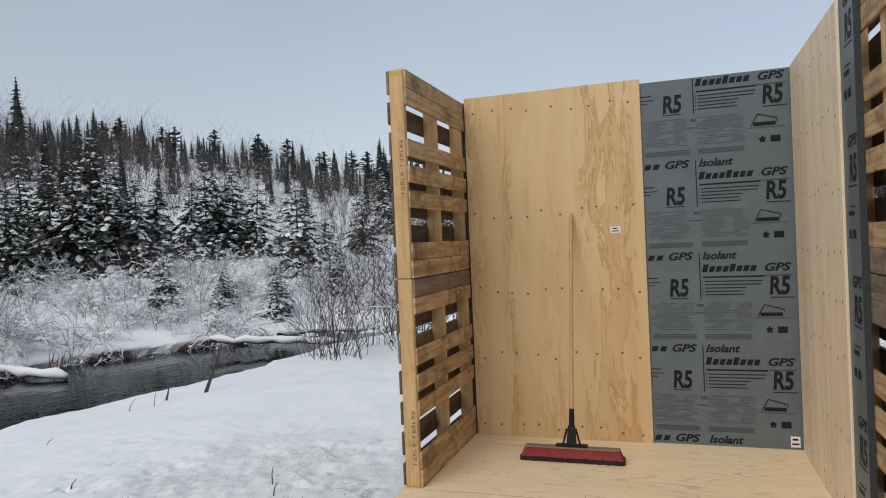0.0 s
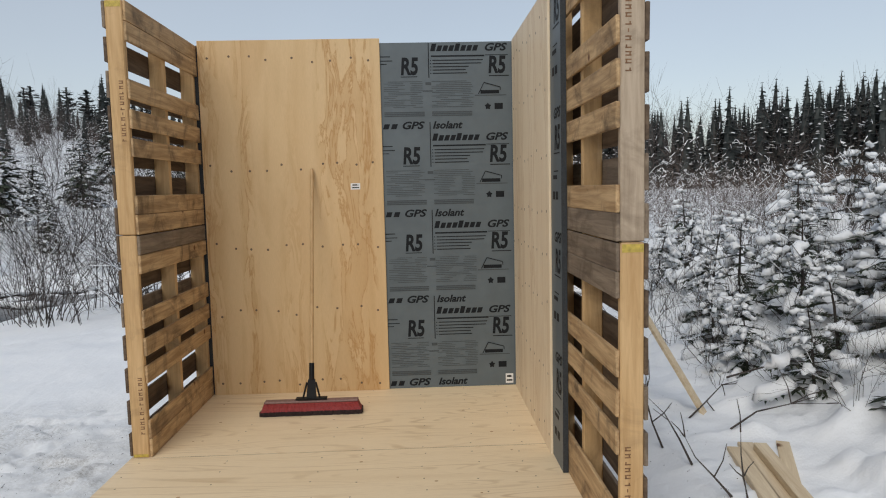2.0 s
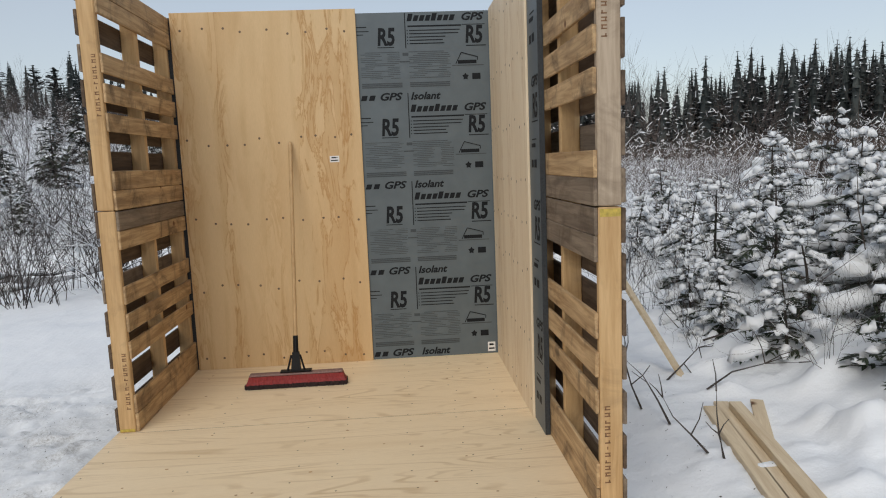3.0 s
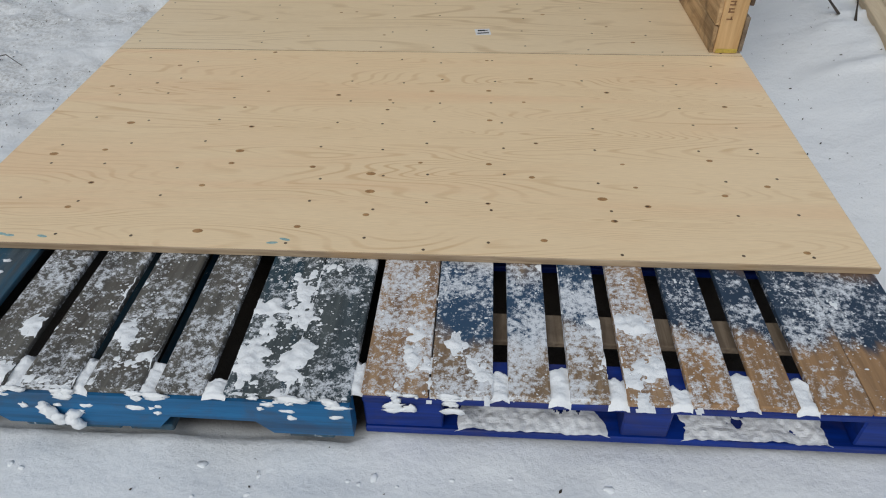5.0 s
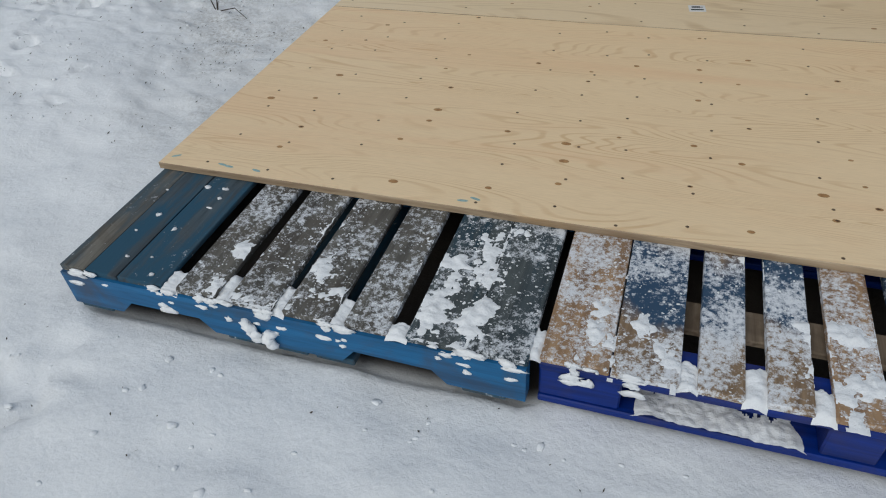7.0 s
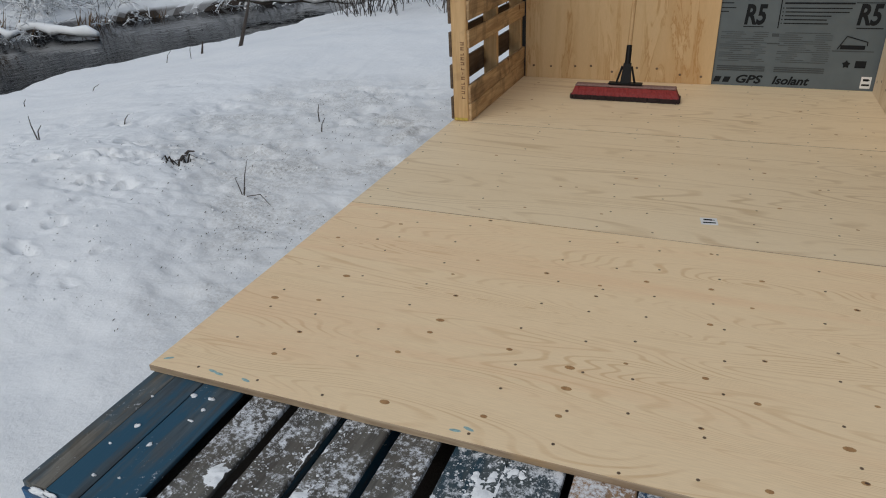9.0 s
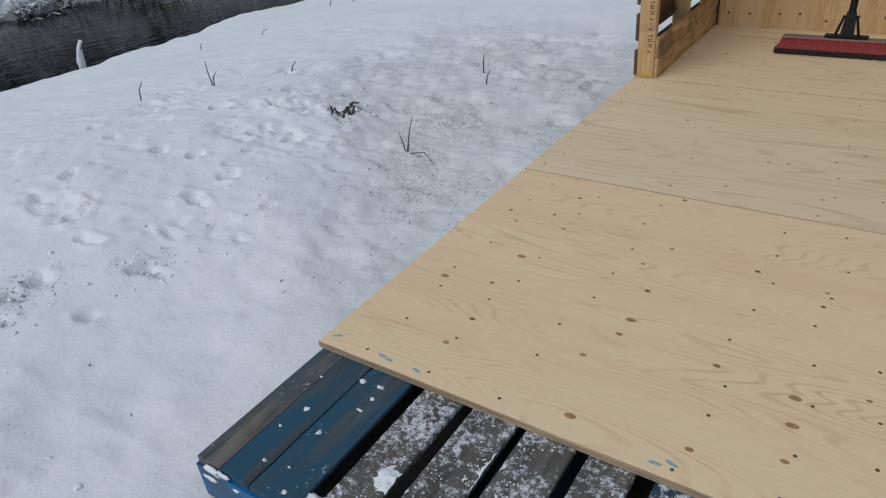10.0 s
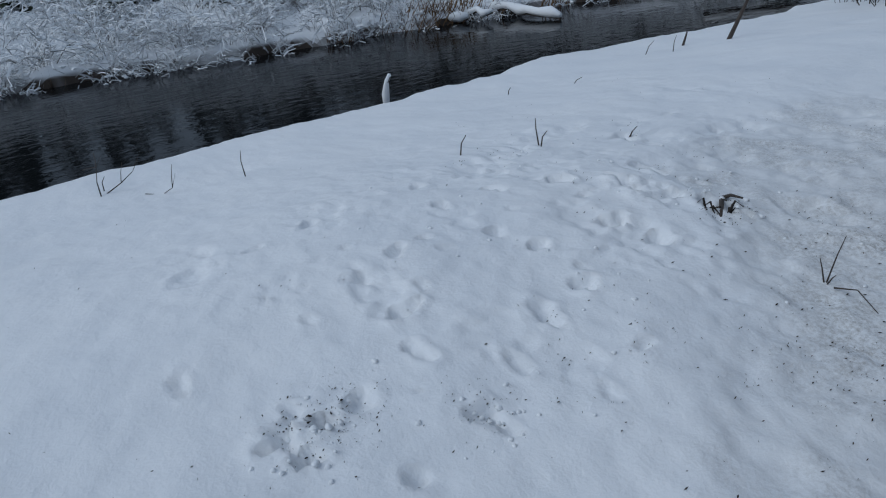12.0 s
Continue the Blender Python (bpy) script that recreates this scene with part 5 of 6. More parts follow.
belt(34, -60, -12, 40, 82, 0.22, 0.38, "spruce")            # scattered over the slope
belt(90, -125, -66, 34, 85, 0.4, 0.95, "spruce")            # woods on upstream, mostly unseen, added to darken the river's reflection
for i in range(540):                                       # dark spruce edge on the level side
    az = rf.uniform(0, 62)
    plant_far(az, rf.uniform(72, 108), rf.uniform(0.78, 1.12) * (0.82 + 0.24 * smooth01(14, 38, az)), "spruce")
belt(120, 2, 60, 66, 100, 0.75, 1.1, "bare")
belt(80, 64, 235, 50, 90, 0.7, 1.3, "spruce")               # the woods close round behind
pack("forest_trunks", far_tr, M_BARK, "trunks of the distant spruce forest", "forest")
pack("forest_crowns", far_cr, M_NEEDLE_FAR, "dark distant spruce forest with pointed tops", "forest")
pack("forest_snow", far_sn, M_SNOW_CLEAN, "thin snow on the distant spruces", "snow")
pack("bare_woods", far_bare, M_TWIG_GREY, "leafless grey hardwoods among the spruces", "trees")

# ---------------------------------------------------------------- shrubs over the far bank and the open ground
def bushes(seeds, *spec):
    t = [far_bush(s, *spec) for s in seeds]
    return [(arr(a), arr(b)) for a, b in t]


NEAR_BUSH = bushes(range(200, 206), 1.5, 5, 0.95, 0.14, 4, 3, 0.95, 0.008, 8)
SLOPE_BUSH = bushes(range(220, 225), 1.8, 7, 0.7, 0.06, 5, 3, 0.6, 0.008)
BROWN_BUSH = bushes(range(240, 245), 1.6, 8, 0.7, 0.04, 5, 3, 0.5, 0.006)
PRESSED = bushes(range(270, 275), 1.1, 10, 1.3, 0.34, 5, 2, 0.95, 0.010, 22, 1.5)
tw, sn, tw2, sn2 = [], [], [], []
rk = random.Random(33)


def sow(models, twigs, snows, x, y, s):
    a = rk.uniform(0, 6.28)
    m = rk.choice(models)
    twigs.append((m[0], x, y, s, a))
    snows.append((m[1], x, y, s, a))


for i in range(1050):     # the slope across the river
    az, r = rk.uniform(-72, 10), 14.0 * (95 / 14.0) ** (rk.random() ** 0.9)
    x, y = polar(az, r)
    d, side = river_side(x, y)
    if d < 1.2 or (side > 0 and x > -9 and y < 12.5):
        continue
    if r < 27:
        sow(NEAR_BUSH, tw, sn, x, y, rk.uniform(0.35, 0.85))
    else:
        sow(SLOPE_BUSH, tw2 if rk.random() < 0.5 else tw, sn, x, y, rk.uniform(0.3, 0.62) * (1 + r / 60))
for i in range(620):      # brush on the level side
    az, r = rk.uniform(8, 60), 12.0 * (75 / 12.0) ** rk.random()
    x, y = polar(az, r)
    if river_side(x, y)[0] < 0.6:
        continue
    sow(BROWN_BUSH, tw2, sn2, x, y, rk.uniform(0.35, 0.75) * (1 + r / 60))
for i in range(420):      # low cover pressed down by snow along the far bank
    az, r = rk.uniform(-100, -6), rk.uniform(11, 26)
    x, y = polar(az, r)
    d, side = river_side(x, y)
    if d < 0.3 or side > 0:
        continue
    sow(PRESSED, tw, sn, x, y, rk.uniform(0.25, 0.8))
for i in range(110):      # dark bare stems on the far bank
    az, r = rk.uniform(-66, -10), rk.uniform(13, 26)
    x, y = polar(az, r)
    d, side = river_side(x, y)
    if d < 0.3 or side > 0:
        continue
    tw.append((rk.choice(SLOPE_BUSH)[0], x, y, rk.uniform(0.4, 1.0), rk.uniform(0, 6.28)))
for i in range(190):      # brush hanging over the water
    y = rk.uniform(-9, 13)
    x = -14.5
    while river_side(x, y)[0] > 0.1 and x < -6:
        x += 0.15
    sow(PRESSED, tw, sn, x - 3.0 * rk.random() ** 2, y, rk.uniform(0.22, 0.6))
pack("shrub_thicket", tw, M_TWIG, "leafless shrubs on the far bank and hillside", "shrubs")
pack("shrub_snow", sn, M_SNOW_CLEAN, "snow clinging to the twigs of the far bank", "snow")
pack("shrub_thicket", tw2, M_TWIG_BROWN, "brownish leafless brush before the spruce edge", "shrubs")
pack("shrub_snow", sn2, M_SNOW_CLEAN, "snow clinging to the brush", "snow")

# ---------------------------------------------------------------- single spruces across the river
mid_t = []
for i in range(5):
    a, b, c = fir(300 + i, 4.0, 1.25, 17, 8, 3, False, 0.42, 0.9)
    mid_t.append((a.mesh("trunk"), b.mesh("crown"), c.mesh("snow_load")))


def tree(meshes, x, y, s, label, group, rz, name="spruce_tree", wide=1.0):
    t = thing(name, label, "tree", (x, y, height(x, y) - 0.05), rz, group)
    t.scale = (s * wide, s * wide, s)
    for nm, me, mt in (("trunk", meshes[0], M_BARK), ("crown", meshes[1], M_NEEDLE), ("snow_load", meshes[2], M_SNOW_CLEAN)):
        q = part(nm, me, mt, t, "snow lying on the boughs" if nm == "snow_load" else "")
        if nm != "trunk":
            stuff(q)
    return t


rt = random.Random(44)
for az, r, s in ((-51.5, 24, 0.85), (-50, 28, 1.0), (-48.3, 26, 1.0), (-47, 25, 1.05), (-46, 28, 1.2), (-45.2, 25, 0.95), (-44, 27, 1.1), (-42.6, 25, 0.9), (-41.4, 29, 0.85),
                 (-39.2, 27, 0.85), (-37.8, 29, 1.0), (-36.6, 28, 0.95), (-35.6, 30, 1.05), (-34.6, 28, 0.85), (-31, 24, 0.95), (-28.6, 28, 0.6), (-25.5, 30, 0.8),
                 (-24, 40, 1.0), (-21, 36, 0.7), (-18, 42, 1.0), (-15, 38, 0.8), (-12, 34, 0.8), (-8, 40, 1.0),
                 (-70, 22, 0.8), (-80, 17.5, 0.5), (-64, 18, 0.5), (-72, 18, 0.45), (-57, 18.5, 0.5), (-88, 18, 0.55), (-78, 20, 0.6), (-85, 21, 0.8), (-66, 19, 0.55), (-74, 24, 1.0),
                 (-33, 19, 0.42), (-36.5, 20, 0.35), (-28, 21, 0.45), (-41, 20, 0.4), (-56, 24, 0.9), (-59, 29, 1.0), (-62, 25, 0.9), (-53.5, 22, 0.7)):
    x, y = polar(az + rt.uniform(-0.5, 0.5), r)
    tree(mid_t[rt.randrange(5)], x, y, s * 0.9, "dark spruce laden with snow on the far side of the river", "spruces across the river", rt.uniform(0, 360))

# ---------------------------------------------------------------- snow-laden growth beside the shelter
near_t = []
for i in range(6):
    a, b, c = fir(400 + i, 2.0, 0.85, 11, 7, 5, True, 0.36, 0.60, 0.22)
    near_t.append((a.mesh("trunk"), b.mesh("crown"), c.mesh("snow_load", True)))
for x, y, s, w in ((4.3, 6.4, 0.80, 1.0), (5.1, 5.3, 0.78, 1.2), (5.9, 6.3, 0.85, 1.2), (4.75, 4.2, 0.55, 1.5), (5.9, 4.4, 0.80, 1.3), (6.9, 5.4, 0.95, 1.3), (4.0, 8.0, 0.75, 1.0), (5.4, 8.2, 0.9, 1.2), (7.2, 7.6, 1.0, 1.2),
                   (8.2, 5.6, 1.0, 1.2), (5.1, 3.0, 0.45, 1.7), (6.2, 3.2, 0.70, 1.4), (7.6, 3.8, 0.85, 1.3), (5.0, 10.2, 0.9, 1.1), (8.0, 9.6, 1.1, 1.2), (3.7, 9.8, 0.8, 1.0), (9.6, 7.4, 1.1, 1.2),
                   (4.35, 5.1, 0.50, 1.4), (4.9, 2.9, 0.42, 1.2), (5.3, 2.2, 0.45, 1.2), (5.7, 3.0, 0.55, 1.2), (5.0, 3.5, 0.5, 1.2), (6.1, 2.7, 0.6, 1.2), (5.5, 4.3, 0.6, 1.2), (6.5, 3.9, 0.7, 1.2), (7.0, 3.0, 0.7, 1.2), (4.5, 4.8, 0.5, 1.2), (5.0, 1.4, 0.4, 1.3), (5.6, 1.5, 0.5, 1.3), (4.7, 5.8, 0.6, 1.2), (6.4, 5.7, 0.9, 1.2), (7.8, 6.6, 1.0, 1.2), (4.4, 2.25, 0.38, 1.7), (4.25, 1.75, 0.34, 1.7), (4.65, 1.8, 0.42, 1.7), (4.15, 3.0, 0.34, 1.6), (4.05, 3.7, 0.40, 1.4), (4.1, 4.4, 0.42, 1.4), (5.2, 1.7, 0.5, 1.5), (4.6, 3.45, 0.36, 1.8), (5.4, 3.7, 0.55, 1.5), (4.75, 2.45, 0.32, 1.9), (5.6, 2.3, 0.48, 1.6), (6.7, 2.4, 0.6, 1.5), (6.4, 7.2, 0.9, 1.1), (4.9, 6.9, 0.7, 1.3)):
    tree(near_t[rt.randrange(6)], x, y, s * rt.uniform(0.8, 1.2) * (0.66 if y > 5 else 0.95), "young fir bowed under thick fresh snow beside the shelter", "young firs beside the shelter", rt.uniform(0, 360), "young_fir", 1 + (w - 1) * 0.35)

nb = [shrub(450 + i, 1.3, 8, 0.8, 0.22, 2, 0.006, 0.9, 3) for i in range(3)] + [shrub(470 + i, 1.8, 5, 0.65, 0.18, 2, 0.008, 0.9, 3) for i in range(2)]
nb_me = [(a.mesh("branchwork"), b.mesh("snow_load", True)) for a, b in nb]
for x, y, s in ((4.0, 5.6, 0.9), (4.3, 4.5, 0.75), (3.9, 7.0, 1.0), (5.5, 4.6, 0.95), (4.7, 3.2, 0.6), (6.4, 5.0, 1.1), (3.6, 8.6, 1.0), (5.0, 7.4, 1.1), (7.1, 4.3, 0.95), (6.0, 7.6, 1.2), (4.5, 2.6, 0.45), (5.3, 3.2, 0.8), (6.0, 3.6, 0.9), (3.8, 4.6, 0.6), (4.2, 3.6, 0.6), (4.9, 4.4, 0.8), (5.6, 5.6, 1.0), (6.8, 6.4, 1.1), (4.4, 6.0, 0.9), (5.2, 6.2, 1.0), (7.6, 5.2, 1.1), (4.9, 2.2, 0.55), (5.6, 2.8, 0.7), (6.6, 3.6, 0.9), (4.3, 8.8, 1.1), (6.2, 8.8, 1.2),
                (3.75, 3.5, 0.45), (4.0, 3.2, 0.5), (3.95, 4.0, 0.6), (4.35, 3.0, 0.5), (4.1, 2.5, 0.4), (4.4, 1.95, 0.45), (4.75, 1.5, 0.5), (4.15, 1.5, 0.35), (3.7, 5.2, 0.8), (4.6, 4.0, 0.8), (5.2, 4.9, 0.9), (5.0, 2.6, 0.6)):
    t = thing("snowy_shrub", "leafless shrub bent by snow beside the shelter", "shrub", (x, y, height(x, y)), rt.uniform(0, 360), "shrubs beside the shelter")
    t.scale = (s, s, s)
    k = rt.randrange(5)
    if k > 2:
        t.scale = (s * 0.8, s * 0.8, s * 0.5)
    stuff(part("branchwork", nb_me[k][0], M_TWIG, t))
    stuff(part("snow_load", nb_me[k][1], M_SNOW_CLEAN, t, "snow along the twigs"))

# shrub clump on this bank beside the river bend
rs2 = random.Random(61)
for x, y, s in ((-3.5, 8.3, 1.1), (-4.0, 9.0, 1.1), (-2.7, 8.9, 1.15), (-4.5, 9.8, 1.1), (-2.0, 9.6, 1.1), (-3.2, 10.2, 1.25), (-1.2, 10.2, 1.15), (-5.0, 10.6, 0.9), (-1.9, 11.2, 1.25), (-0.2, 10.8, 1.1), (-3.0, 9.4, 1.2), (-3.9, 11.3, 1.2),
                (-3.1, 8.2, 0.8), (-2.3, 8.4, 0.9), (-3.7, 8.7, 1.0), (-4.3, 9.3, 1.0), (-2.5, 9.9, 1.2), (-3.6, 9.8, 1.2), (-1.6, 9.0, 1.0), (-4.8, 9.6, 0.8), (-2.9, 10.9, 1.2), (-0.8, 9.6, 1.0)):
    g, sg = shrub(rs2.randrange(9999), 1.9, 8, 0.5, 0.07, 2, 0.009, 1.1, 3)
    t = thing("bank_shrub", "tall leafless shrub with snow on its twigs by the bank", "shrub", (x, y, height(x, y)), 0, "shrubs on the near bank")
    t.scale = (s, s, s)
    stuff(part("branchwork", g, M_TWIG, t))
    stuff(part("snow_load", sg, M_SNOW_CLEAN, t, "snow along the twigs"))

# ---------------------------------------------------------------- bank details
def stick(name, pts, rad, label, material=M_BARK, snow=0.0, category="stick"):
    if category == "log":
        pv, rj = [Vector(p) for p in pts], random.Random(int(abs(pts[0][1]) * 100))
        pts = []
        for u in range(11):
            q = u / 5
            pts.append(pv[0].lerp(pv[1], q) if q < 1 else pv[1].lerp(pv[2], q - 1))
            pts[-1] = pts[-1] + rv(rj, 0.05)
    g = Geo().tube(pts, [rad * (1 - 0.6 * i / (len(pts) - 1)) for i in range(len(pts))], 6)
    s = part(name, g, material)
    tagged(s, label, category)
    if snow:
        part("snow_cap", Geo().tube([Vector(p) + Vector((0, 0, rad * 0.9)) for p in pts], [rad * snow * (0.55 if i in (0, len(pts) - 1) else 1.0 + 0.3 * math.sin(i * 2.3)) for i in range(len(pts))], 8), M_SNOW_CLEAN, s, "snow lying along it", smooth=True)


def gz(x, y, dz=0.0):
    return (x, y, height(x, y) + dz)


stick("stake", [gz(-4.32, 6.08, -0.1), gz(-4.2, 6.15, 0.25), gz(-4.08, 6.2, 0.58)], 0.028, "dark broken stake leaning out of the snowy bank")
stick("stake", [gz(-4.62, 5.72, -0.1), gz(-4.57, 5.75, 0.14)], 0.02, "short dark stub in the snowy bank")
stick("snowy_stub", [(-6.27, 2.87, -0.75), (-6.26, 2.88, -0.42), (-6.22, 2.89, -0.28), (-6.16, 2.9, -0.20)], 0.024, "upright stub capped with snow at the water", M_BARK, 1.5)
stick("snowy_stub", [gz(-5.9, 3.17, -0.1), gz(-5.88, 3.18, 0.10)], 0.02, "low stub capped with snow on the bank", M_BARK, 2.4)
for x, y, h, lx in ((-2.69, 1.85, 0.16, -0.05), (-2.66, 1.83, 0.1, 0.04), (-2.94, 1.45, 0.12, 0.05), (-4.27, 0.58, 0.18, -0.05), (-4.22, 3.66, 0.05, 0.1), (-4.53, 3.16, 0.06, 0.02),
                    (-4.4, 5.3, 0.16, 0.02), (-4.6, 5.1, 0.14, 0.1), (-2.42, 2.32, 0.05, 0.04), (-1.0, 2.6, 0.09, 0.03), (-1.1, 2.75, 0.12, 0.0), (-5.2, -0.2, 0.12, 0.12)):
    stick("twig", [gz(x, y, -0.03), gz(x + lx * 0.5, y, h * 0.6), gz(x + lx, y + 0.02, h)], 0.005, "thin dark twig poking out of the snow", M_BARK)
rb_ = random.Random(5)
for (bx, by), dr in (((-5.05, -0.2), (0.35, 0.55, 0.25)), ((-4.75, 0.0), (0.3, 0.5, -0.1)), ((-5.0, -0.25), (-0.7, -0.2, 0.6))):
    g = Geo()
    branchy(g, Geo(), Vector(gz(bx, by, 0.0)), Vector(dr).normalized(), 0.42, 0.006, 1, rb_, 0, 1, 1, [])
    tagged(part("twig", g, M_BARK), "thin forked dead branch lying on the snow", "stick")
# dead plant and torn turf by the path
for k, (dx, dy, h) in enumerate(((0.01, 0.03, 0.17), (-0.02, 0.0, 0.09), (0.025, -0.01, 0.06))):
    stick("twig", [gz(-0.83, 1.52, -0.02), gz(-0.83 + dx, 1.52 + dy, h * 0.6), gz(-0.83 + dx * 1.6, 1.52 + dy * 2, h)], 0.0035, "thin forked dead plant stem in the snow", M_BARK)
stick("twig", [gz(-0.79, 1.50, 0.01), gz(-0.72, 1.52, 0.03), gz(-0.62, 1.46, 0.01)], 0.0035, "thin bent twig lying on the snow", M_BARK)
stick("broken_stick", [gz(-1.50, 1.86, -0.01), gz(-1.42, 1.82, 0.03), gz(-1.34, 1.78, 0.04)], 0.011, "short dark broken stick at the edge of the path")
stick("broken_stick", [gz(-1.45, 1.80, 0.0), gz(-1.37, 1.68, -0.005), gz(-1.32, 1.60, -0.02)], 0.012, "dark root bared at the edge of the path")

rl = random.Random(71)
litter = Geo()


def chip(x, y, s):
    a = rl.uniform(0, 6.28)
    z = height(x, y) + 0.003
    c, q = math.cos(a) * s, math.sin(a) * s
    w = rl.uniform(0.2, 0.5)
    litter.add([(x - c, y - q, z), (x + q * w, y - c * w, z), (x + c, y + q, z + 0.004), (x - q * w, y + c * w, z + 0.003)], [(0, 1, 2), (0, 2, 3), (0, 3, 2), (0, 2, 1)])


for i in range(420):
    chip(rl.gauss(-0.75, 0.35), rl.uniform(0.3, 3.6), rl.uniform(0.002, 0.008))
for i in range(260):
    chip(rl.uniform(-1.5, 3.2), rl.uniform(-2.0, -0.45), rl.uniform(0.002, 0.006))
for i in range(160):
    chip(rl.uniform(-4, -0.4), rl.uniform(-1, 4), rl.uniform(0.002, 0.006))
for i in range(200):
    chip(rl.uniform(2.5, 3.4), rl.uniform(-0.6, 3.5), rl.uniform(0.002, 0.008))
for cx, cy, n_c, sp in ((-1.34, -0.22, 190, 0.09), (-1.08, 0.16, 70, 0.07), (-1.38, 1.70, 90, 0.08), (-1.0, 2.75, 30, 0.08), (-1.05, 0.8, 14, 0.05), (-0.5, 1.15, 160, 0.2), (-2.0, 1.5, 16, 0.06), (-2.4, 2.3, 12, 0.05)):
    for i in range(n_c):
        chip(rl.gauss(cx, sp), rl.gauss(cy, sp), rl.uniform(0.0015, 0.005))
for cx, cy, cr, dp in DENTS[:90]:
    if cx < -0.7 and rl.random() < 0.35:
        for i in range(rl.randint(3, 9)):
            chip(rl.gauss(cx, cr * 0.5), rl.gauss(cy, cr * 0.5), rl.uniform(0.0015, 0.006))
tagged(part("forest_litter", litter, M_LITTER), "dark bits of bark and needles scattered on the snow", "litter", kind="stuff")
soil = Geo()
for cx, cy, s in ((-1.34, -0.24, 0.045), (-1.25, -0.33, 0.03), (-1.35, -0.12, 0.03), (-1.41, -0.33, 0.025), (-1.08, 0.13, 0.025), (-1.96, 0.42, 0.016), (-0.97, 0.73, 0.018), (-1.28, 0.6, 0.014), (-1.40, 1.74, 0.06), (-1.36, 1.66, 0.045), (-1.15, 0.32, 0.025)):
    for q in range(16):
        ox, oy = rl.gauss(0, s * 0.7), rl.gauss(0, s * 0.7)
        soil.blob(gz(cx + ox, cy + oy, -0.002), (s * rl.uniform(0.06, 0.2), s * rl.uniform(0.06, 0.2), s * 0.06), rl, 0.4, 0)
for q in range(14):         # torn roots and turf at the edge of the path
    a, b = rl.uniform(0, 6.28), rl.uniform(0.03, 0.09)
    x, y = -1.39 + rl.gauss(0, 0.03), 1.72 + rl.gauss(0, 0.04)
    soil.tube([gz(x, y, -0.01), gz(x + 0.5 * b * math.cos(a), y + 0.5 * b * math.sin(a), rl.uniform(0.01, 0.04)), gz(x + b * math.cos(a), y + b * math.sin(a), 0.0)], [0.006, 0.005, 0.002], 4)
tagged(part("bare_soil", soil, M_DIRT), "dark wet soil showing through holes in the snow", "soil", kind="stuff")

crumbs = Geo()
for cx, cy, n_c, sp, big in ((-1.34, -0.28, 40, 0.07, 0.012), (-1.06, 0.15, 26, 0.08, 0.010), (-1.42, 1.75, 26, 0.08, 0.014), (-1.7, 1.4, 70, 0.55, 0.009)):
    for i in range(n_c):
        x, y = rl.gauss(cx, sp), rl.gauss(cy, sp)
        if -0.05 < x < 2.5 and y > -0.5:
            continue
        w = big * rl.uniform(0.25, 1.0)
        crumbs.blob(gz(x, y, w * 0.25), (w * rl.uniform(0.8, 1.3), w, w * 0.7), rl, 0.3, 1)
for i in range(220):        # trodden lumps before the pallets
    x, y = rl.uniform(-0.8, 3.0), -0.5 - 1.2 * rl.random() ** 1.4
    w = 0.003 + 0.007 * rl.random() ** 2
    crumbs.blob(gz(x, y, w * 0.1), (w * rl.uniform(0.9, 1.6), w * rl.uniform(0.8, 1.3), w * 0.55), rl, 0.3, 1)
tagged(part("snow_crumbs", crumbs, M_SNOW_CLEAN, smooth=True), "loose crumbs of kicked-up snow on the ground", "snow", kind="stuff")

# snow-covered logs and dead grass along the far bank
for x0, y0, x1, y1, z, rd in ((-12.9, 6.6, -11.0, 7.6, -0.60, 0.07), (-12.2, 8.4, -9.3, 8.5, -0.58, 0.07), (-12.6, 7.6, -10.6, 7.9, -0.52, 0.05), (-12.0, 9.8, -11.0, 11.6, -0.5, 0.07),
                              (-8.4, 11.4, -5.8, 12.6, -0.52, 0.06), (-6.4, 11.0, -4.8, 12.6, -0.25, 0.04)):
    stick("fallen_log", [(x0, y0, z + 0.1), ((x0 + x1) / 2, (y0 + y1) / 2, z), (x1, y1, z - 0.05)], rd, "fallen log under a roll of snow at the water", M_BARK, 1.25, "log")
grass = Geo()
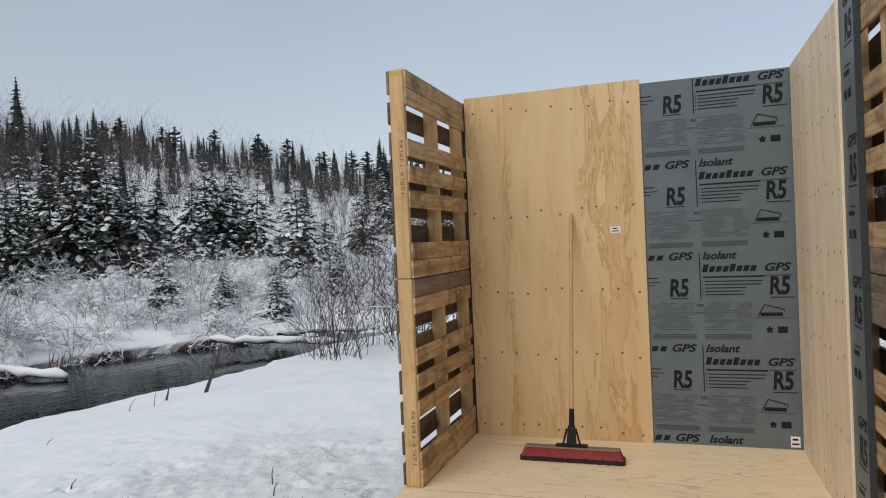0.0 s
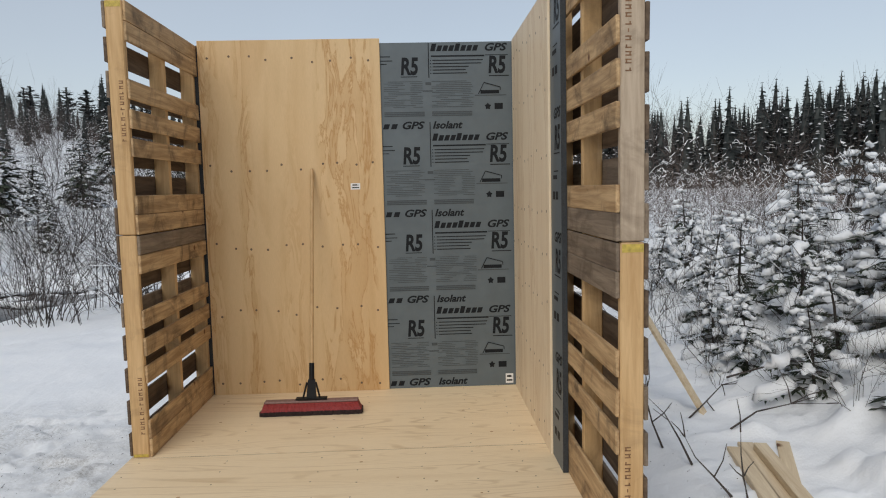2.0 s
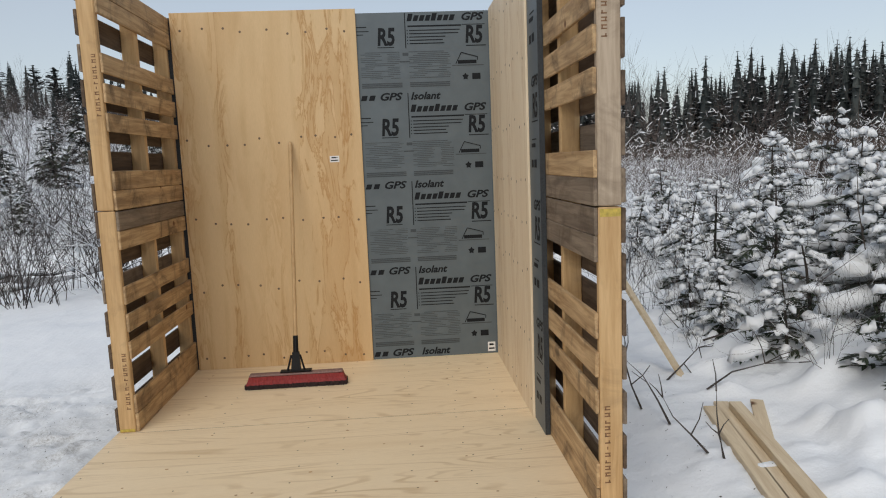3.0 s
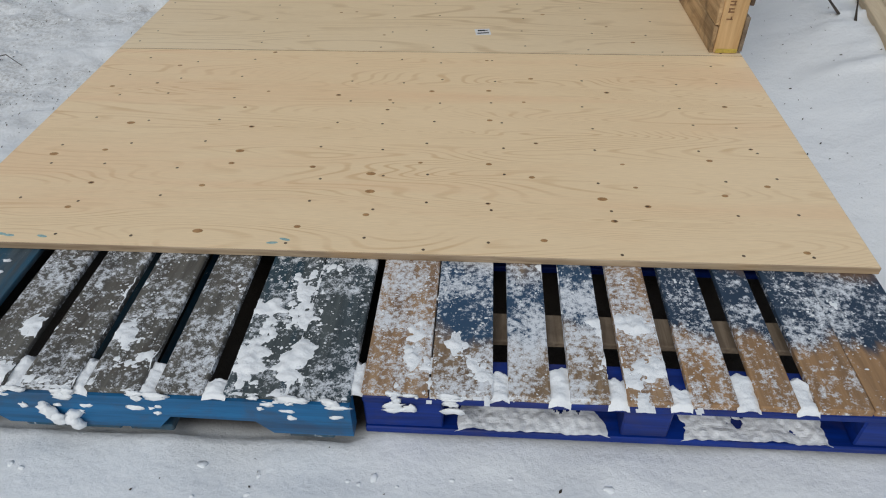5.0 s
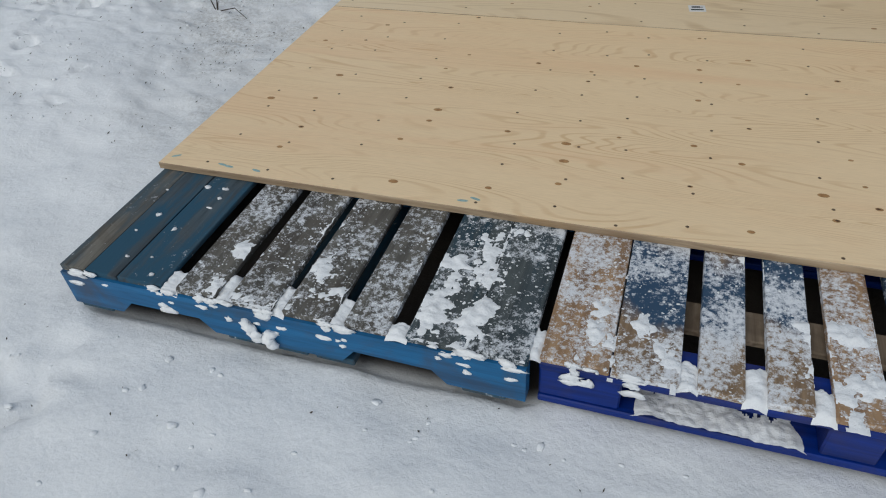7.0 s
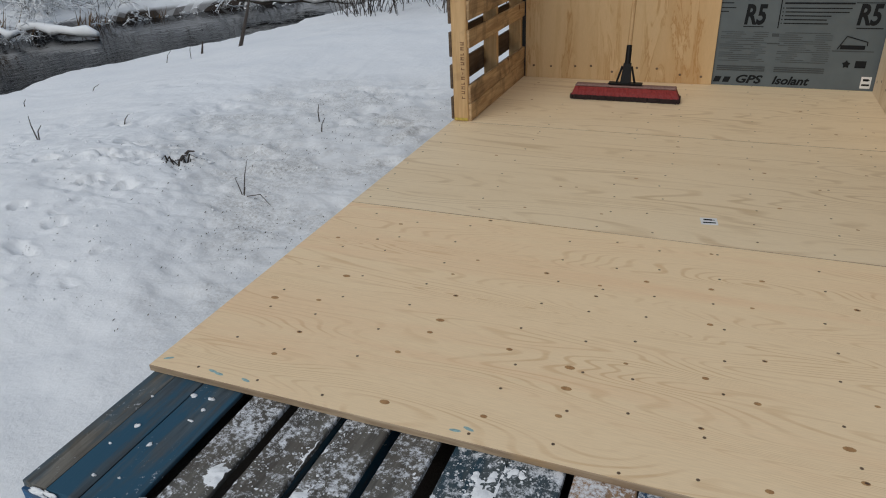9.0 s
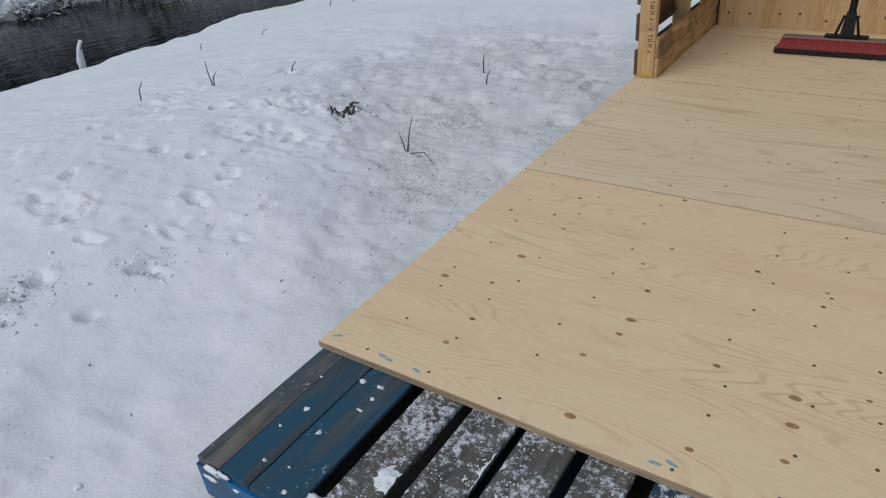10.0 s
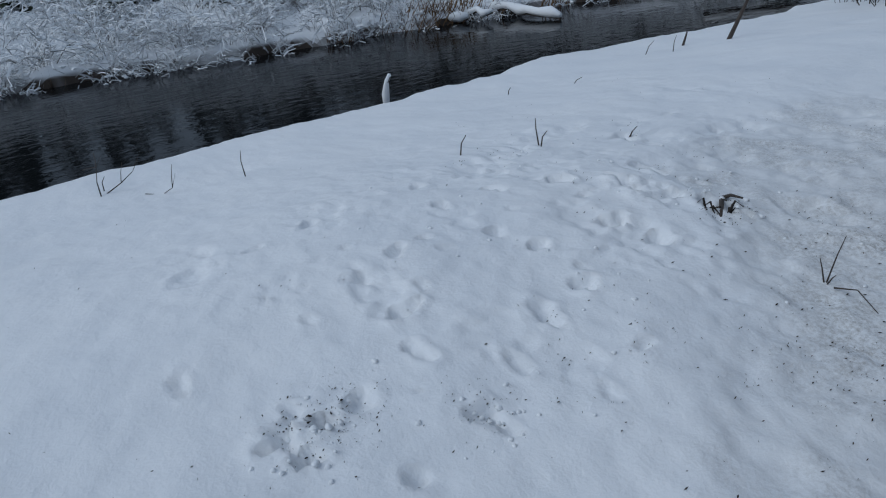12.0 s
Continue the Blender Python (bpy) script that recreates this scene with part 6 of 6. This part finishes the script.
for i in range(900):
    t = rl.random()
    y = -6 + 17 * t
    x = -13.6
    for q in range(60):
        if river_side(x, y)[0] < 0.12 + 0.25 * (i % 3) / 3:
            break
        x += 0.06
    if noise.noise((y * 0.8, 1.7, 0)) < 0.05:
        continue
    z = height(x, y)
    a, h = rl.uniform(0, 6.28), rl.uniform(0.12, 0.4)
    grass.add([(x - 0.02, y, z - 0.05), (x + 0.02, y, z - 0.05), (x + 0.12 * math.cos(a) + 0.08, y + 0.12 * math.sin(a), z + h)], [(0, 1, 2)])
for i in range(420):
    x, y = -11.3 + rl.gauss(0, 0.35), 7.1 + rl.gauss(0, 0.55)
    d, side = river_side(x, y)
    if d < 0.05 or side > 0:
        continue
    z, a, h = height(x, y), rl.uniform(0, 6.28), rl.uniform(0.1, 0.4)
    grass.add([(x - 0.02, y, z - 0.05), (x + 0.02, y, z - 0.05), (x + 0.2 * math.cos(a) + 0.1, y + 0.2 * math.sin(a), z + h)], [(0, 1, 2)])
tagged(part("dead_grass", grass, M_GRASS), "dead brown grass hanging over the far bank", "grass", kind="stuff")

# dark twigs lying in the snow beside the boards
for pts in (((3.30, 2.95, 0.08), (3.55, 3.05, 0.18), (3.9, 3.35, 0.30)), ((3.0, 2.6, 0.05), (3.06, 2.75, 0.2), (3.02, 2.9, 0.42)), ((3.05, 2.3, 0.03), (3.1, 2.6, 0.14), (3.0, 2.85, 0.22)),
            ((3.08, 1.9, 0.03), (3.05, 2.1, 0.12), (2.98, 2.25, 0.22)), ((3.14, 1.85, 0.03), (3.16, 2.05, 0.10), (3.12, 2.2, 0.2)), ((3.45, 2.7, 0.08), (3.75, 2.65, 0.14), (4.05, 2.7, 0.17)),
            ((3.7, 3.3, 0.25), (4.2, 3.2, 0.4), (4.8, 2.9, 0.42))):
    p0, p1 = Vector(pts[0]), Vector(pts[2])
    p0.z, p1.z = max(p0.z, height(p0.x, p0.y)), max(p1.z, height(p1.x, p1.y) + 0.05)
    g, none = Geo(), Geo()
    branchy(g, none, p0, (p1 - p0).normalized(), (p1 - p0).length, 0.008, 1, rl, 0, 1, 3, [])
    tagged(part("fallen_branch", g, M_BARK), "dark forked branch lying in the snow beside the boards", "branch")
